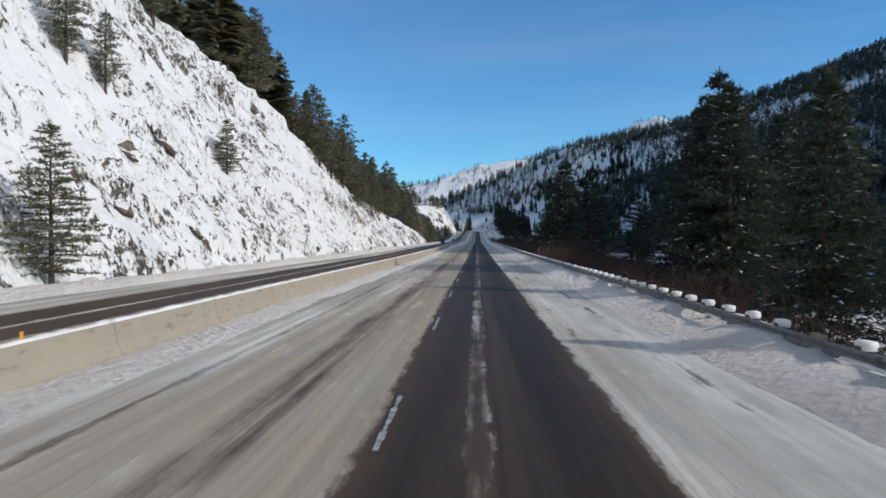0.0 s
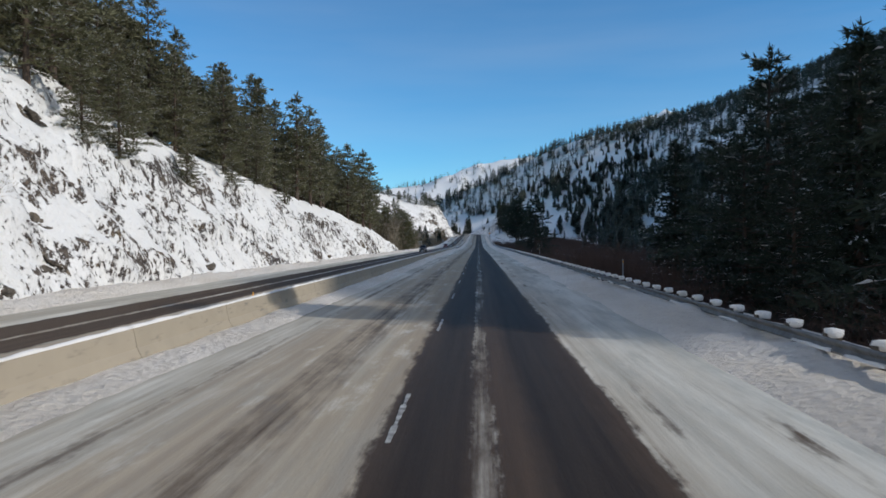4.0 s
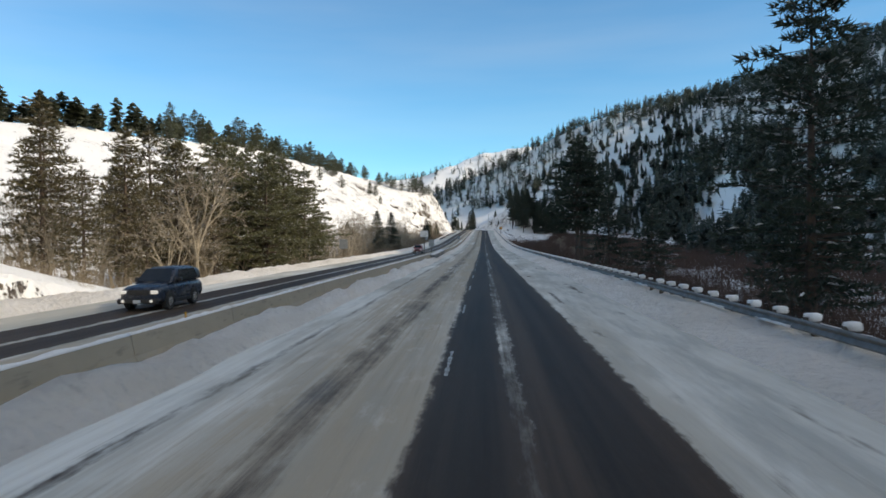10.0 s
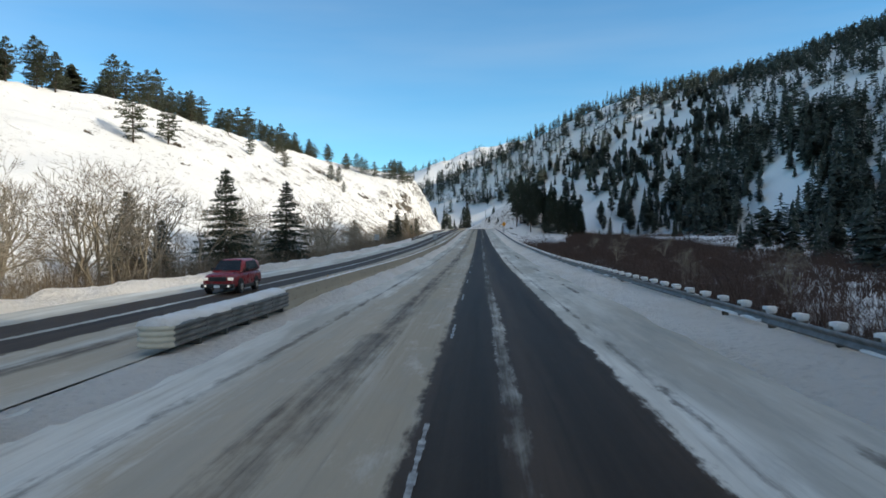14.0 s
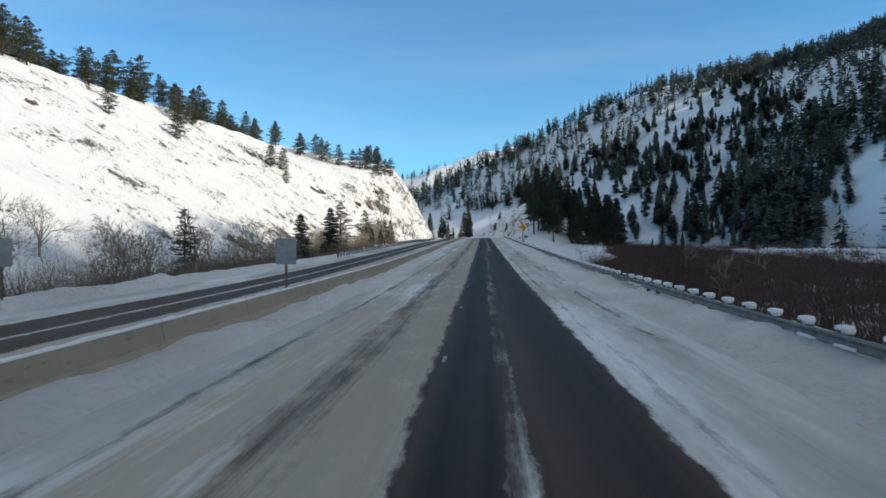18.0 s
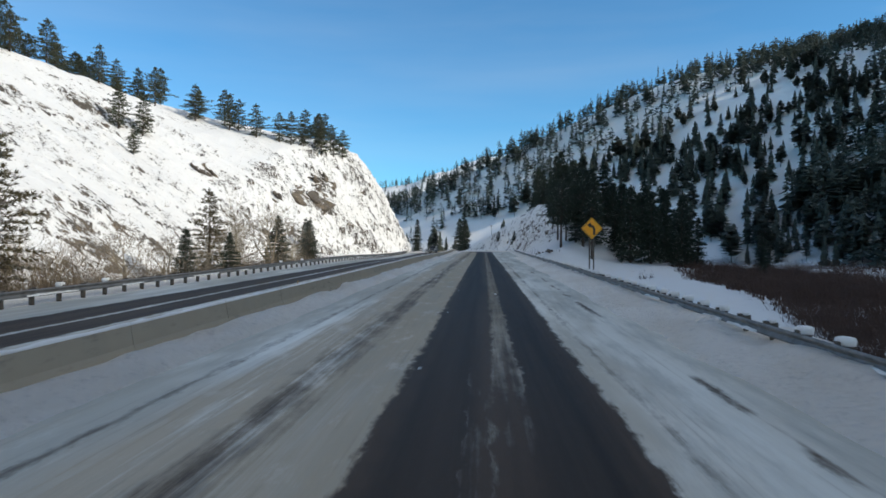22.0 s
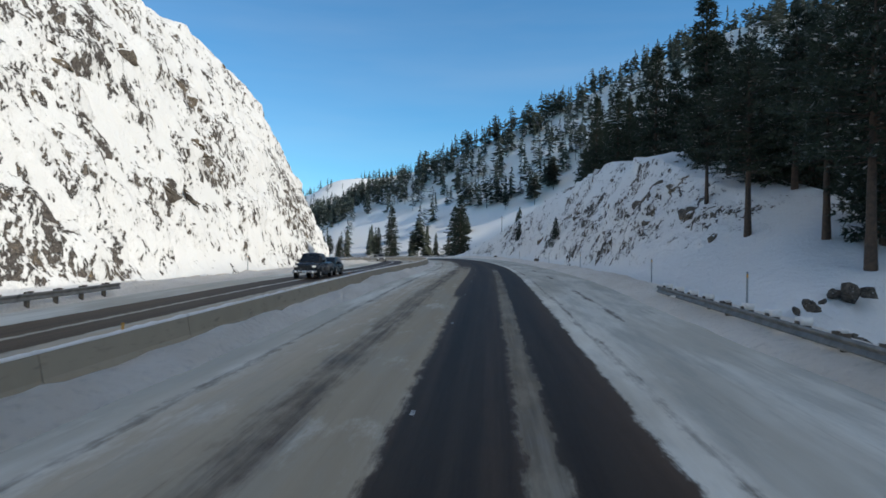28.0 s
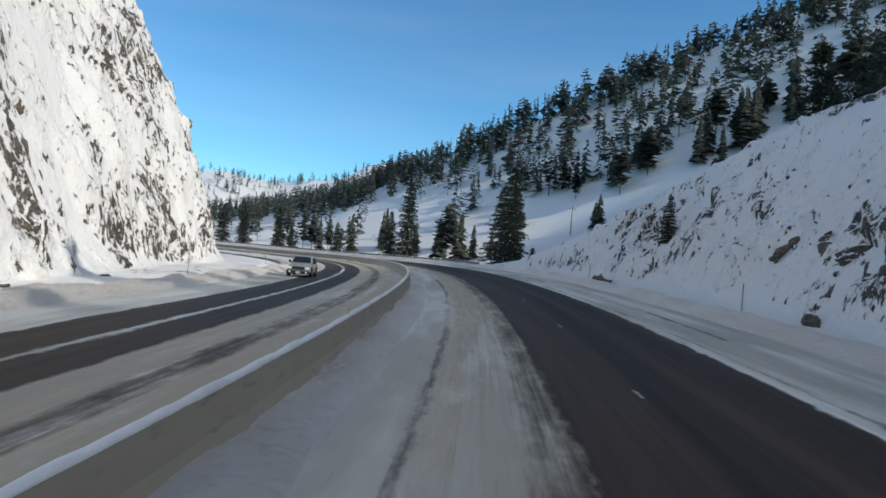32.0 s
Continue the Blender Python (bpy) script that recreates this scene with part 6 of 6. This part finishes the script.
def brush(name, points, mat, label, h0, h1, twigs, seed, width=0.012, spread=0.8, arch=0.9):
    """Clumps of arching twigs, joined."""
    rs = np.random.RandomState(seed)
    v, f = [], []
    for x, y, z in points:
        hh = (h0 + (h1 - h0) * rs.rand()) * (0.35 + 1.3 * float(value_noise(np.array(x / 6.0), np.array(y / 6.0))))
        close = abs(x) < 34
        for _ in range(twigs * 9 // 5 if close else max(8, twigs * 6 // 10)):
            a, lean = rs.rand() * 6.28, 0.1 + arch * rs.rand()
            r = np.array([x + (rs.rand() - 0.5) * spread, y + (rs.rand() - 0.5) * spread, z - 0.1])
            ln = hh * (0.35 + 0.65 * rs.rand())
            m = r + np.array([math.cos(a) * lean * 0.35, math.sin(a) * lean * 0.35, 0.6]) * ln
            e = m + np.array([math.cos(a) * lean, math.sin(a) * lean, 0.55 - 0.35 * lean]) * ln * 0.8
            t = rs.rand() * 3.14
            w = np.array([math.sin(t), -math.cos(t), 0.2]) * (width * 0.5 if close else width) * (0.6 + 0.8 * rs.rand())
            b = len(v)
            v += [r - w, r + w, m, m - w * 0.7, e]
            f += [(b, b + 1, b + 2), (b + 3, b + 2, b + 4)]
    ob = new(name, mesh_of(name, v, f, mat))
    return tagged(ob, label, "brush", kind="stuff")


def keep_left(x, y, z, s, d, rs):
    return -46 < d < (-26.4 if 335 < s < 475 else -23.8) and 300 < s < 690 and rs.rand() < (0.75 if d > -34 else 0.4) * (1 - 0.75 * ease(s, 640, 690))


def keep_right(x, y, z, s, d, rs):
    if not 9.5 < d < (48 if s < 360 else 85):
        return False
    m = float(fbm(np.array(s / 26.0), np.array(d / 9.0), 2))
    if s < 75:
        return d < 20 and rs.rand() < 0.6
    if s > 540 and d < np.interp(s, (540, 600, 660, 700, 760), (13, 20, 38, 42, 50)):
        return rs.rand() < 0.008
    return 75 < s and rs.rand() < np.clip(0.85 + 1.6 * m + (0.25 if d < 24 else 0), 0, 1)


left_pts = scatter(4400, -50, -18, 290, 700, keep_left, tr_rs)
brush("brush_tan", left_pts, TWIG_TAN, "tan leafless brush crowding the roadside", 1.1, 3.8, 40, 21, 0.017, 1.6)
def keep_tall(x, y, z, s, d, rs):
    return -46 < d < -25.5 and 305 < s < 655 and fbm(np.array(s / 11.0), np.array(d / 7.0), 2) > -0.14 and rs.rand() < 1 - 0.6 * ease(s, 560, 650)


hedge_pts = scatter(3400, -40, -18, 405, 690, lambda x, y, z, s, d, rs: -33 < d < -24.6 and 410 < s < 680 and rs.rand() < 0.9 - 0.6 * ease(s, 590, 680), tr_rs)
brush("brush_hedge", hedge_pts, TWIG_BROWN, "brown leafless brush in a band along the verge", 1.8, 4.2, 26, 33, 0.085, 2.2, 1.2)
tall_pts = scatter(2100, -50, -18, 290, 700, keep_tall, tr_rs)
joined_saplings("thicket_tall", [p for p in tall_pts if p[1] < 480][::5], 8.0, 15.0, "tall tan leafless saplings crowding the roadside", 27, 6)
joined_saplings("thicket_low", [p for p in tall_pts if p[1] >= 480][::3], 5.5, 11.0, "thin tan leafless saplings along the verge", 28)
snow_pts = scatter(160, -50, -18, 320, 620, lambda x, y, z, s, d, rs: -34 < d < -25 and rs.rand() < 0.7, tr_rs)
brush("snowy_branches", snow_pts, SNOW, "bent branches plastered white with snow", 2.0, 4.5, 3, 31, 0.05, 1.2)
rail_pts = scatter(900, 9, 20, 55, 200, lambda x, y, z, s, d, rs: 10 < d < 15.5, tr_rs)
brush("brush_rail", rail_pts, TWIG_RED, "red-brown leafless willow brush behind the guardrail", 2.6, 4.4, 30, 29, 0.05, 1.6)
brush("brush_red", scatter(17500, 8, 92, 0, 730, keep_right, tr_rs), TWIG_RED, "red-brown leafless willow brush in the shaded valley", 1.6, 4.4, 30, 22, 0.06, 2.6, 1.5)


def keep_dark(x, y, z, s, d, rs):
    return np.interp(s, (540, 600, 660, 700, 760), (15, 20, 38, 42, 50)) < d < np.interp(s, (540, 640, 760), (60, 68, 80)) and 540 < s < 760


brush("brush_dark", scatter(4200, 14, 85, 540, 765, keep_dark, tr_rs), TWIG_RED, "dense dark brown leafless brush on the valley floor", 1.0, 4.0, 34, 43, 0.075, 2.8, 1.5)


def keep_flat(x, y, z, s, d, rs):
    return d > 46 and not (s > 600 and 80 < d < 98) and y < np.interp(x, FOOT_X, FOOT_Y) + 25 and s < 800 and float(fbm(np.array(x / 35.0), np.array(y / 22.0), 2)) > -0.10


brush("brush_flat", scatter(5200, 50, 300, 330, 880, keep_flat, tr_rs), TWIG_RED, "grey-brown leafless brush on the far side of the valley floor", 2.0, 4.6, 22, 41, 0.10, 3.6, 1.5)


def keep_cut(x, y, z, s, d, rs):
    h = np.interp(s, CUT_S, CUT_H)
    return -21.8 > d > -21.5 - h and s < 300 and rs.rand() < 0.5


brush("brush_cutting", scatter(420, -50, -18, -20, 300, keep_cut, tr_rs), TWIG_TAN, "dry weeds and shrubs poking out of the snowy cutting", 0.5, 1.5, 12, 23, 0.008)


def keep_hill(x, y, z, s, d, rs):
    return (d < -26 and 560 < y < 900 or d > 12 and 700 < y < 900) and rs.rand() < 0.4


brush("brush_hill", scatter(600, -90, 40, 560, 900, keep_hill, tr_rs), TWIG_TAN, "dry weeds poking out of the snow on the rock faces", 0.4, 1.2, 9, 24, 0.008)


def keep_shrub(x, y, z, s, d, rs):
    return -95 < d < -44 and float(fbm(np.array(x / 18.0), np.array(y / 18.0), 2)) > -0.06


brush("brush_slope", scatter(420, -100, -40, 470, 715, keep_shrub, tr_rs), TWIG_BROWN, "low rounded grey-brown shrubs dotted over the snowy hill", 0.7, 1.5, 44, 45, 0.030, 1.2, 1.3)
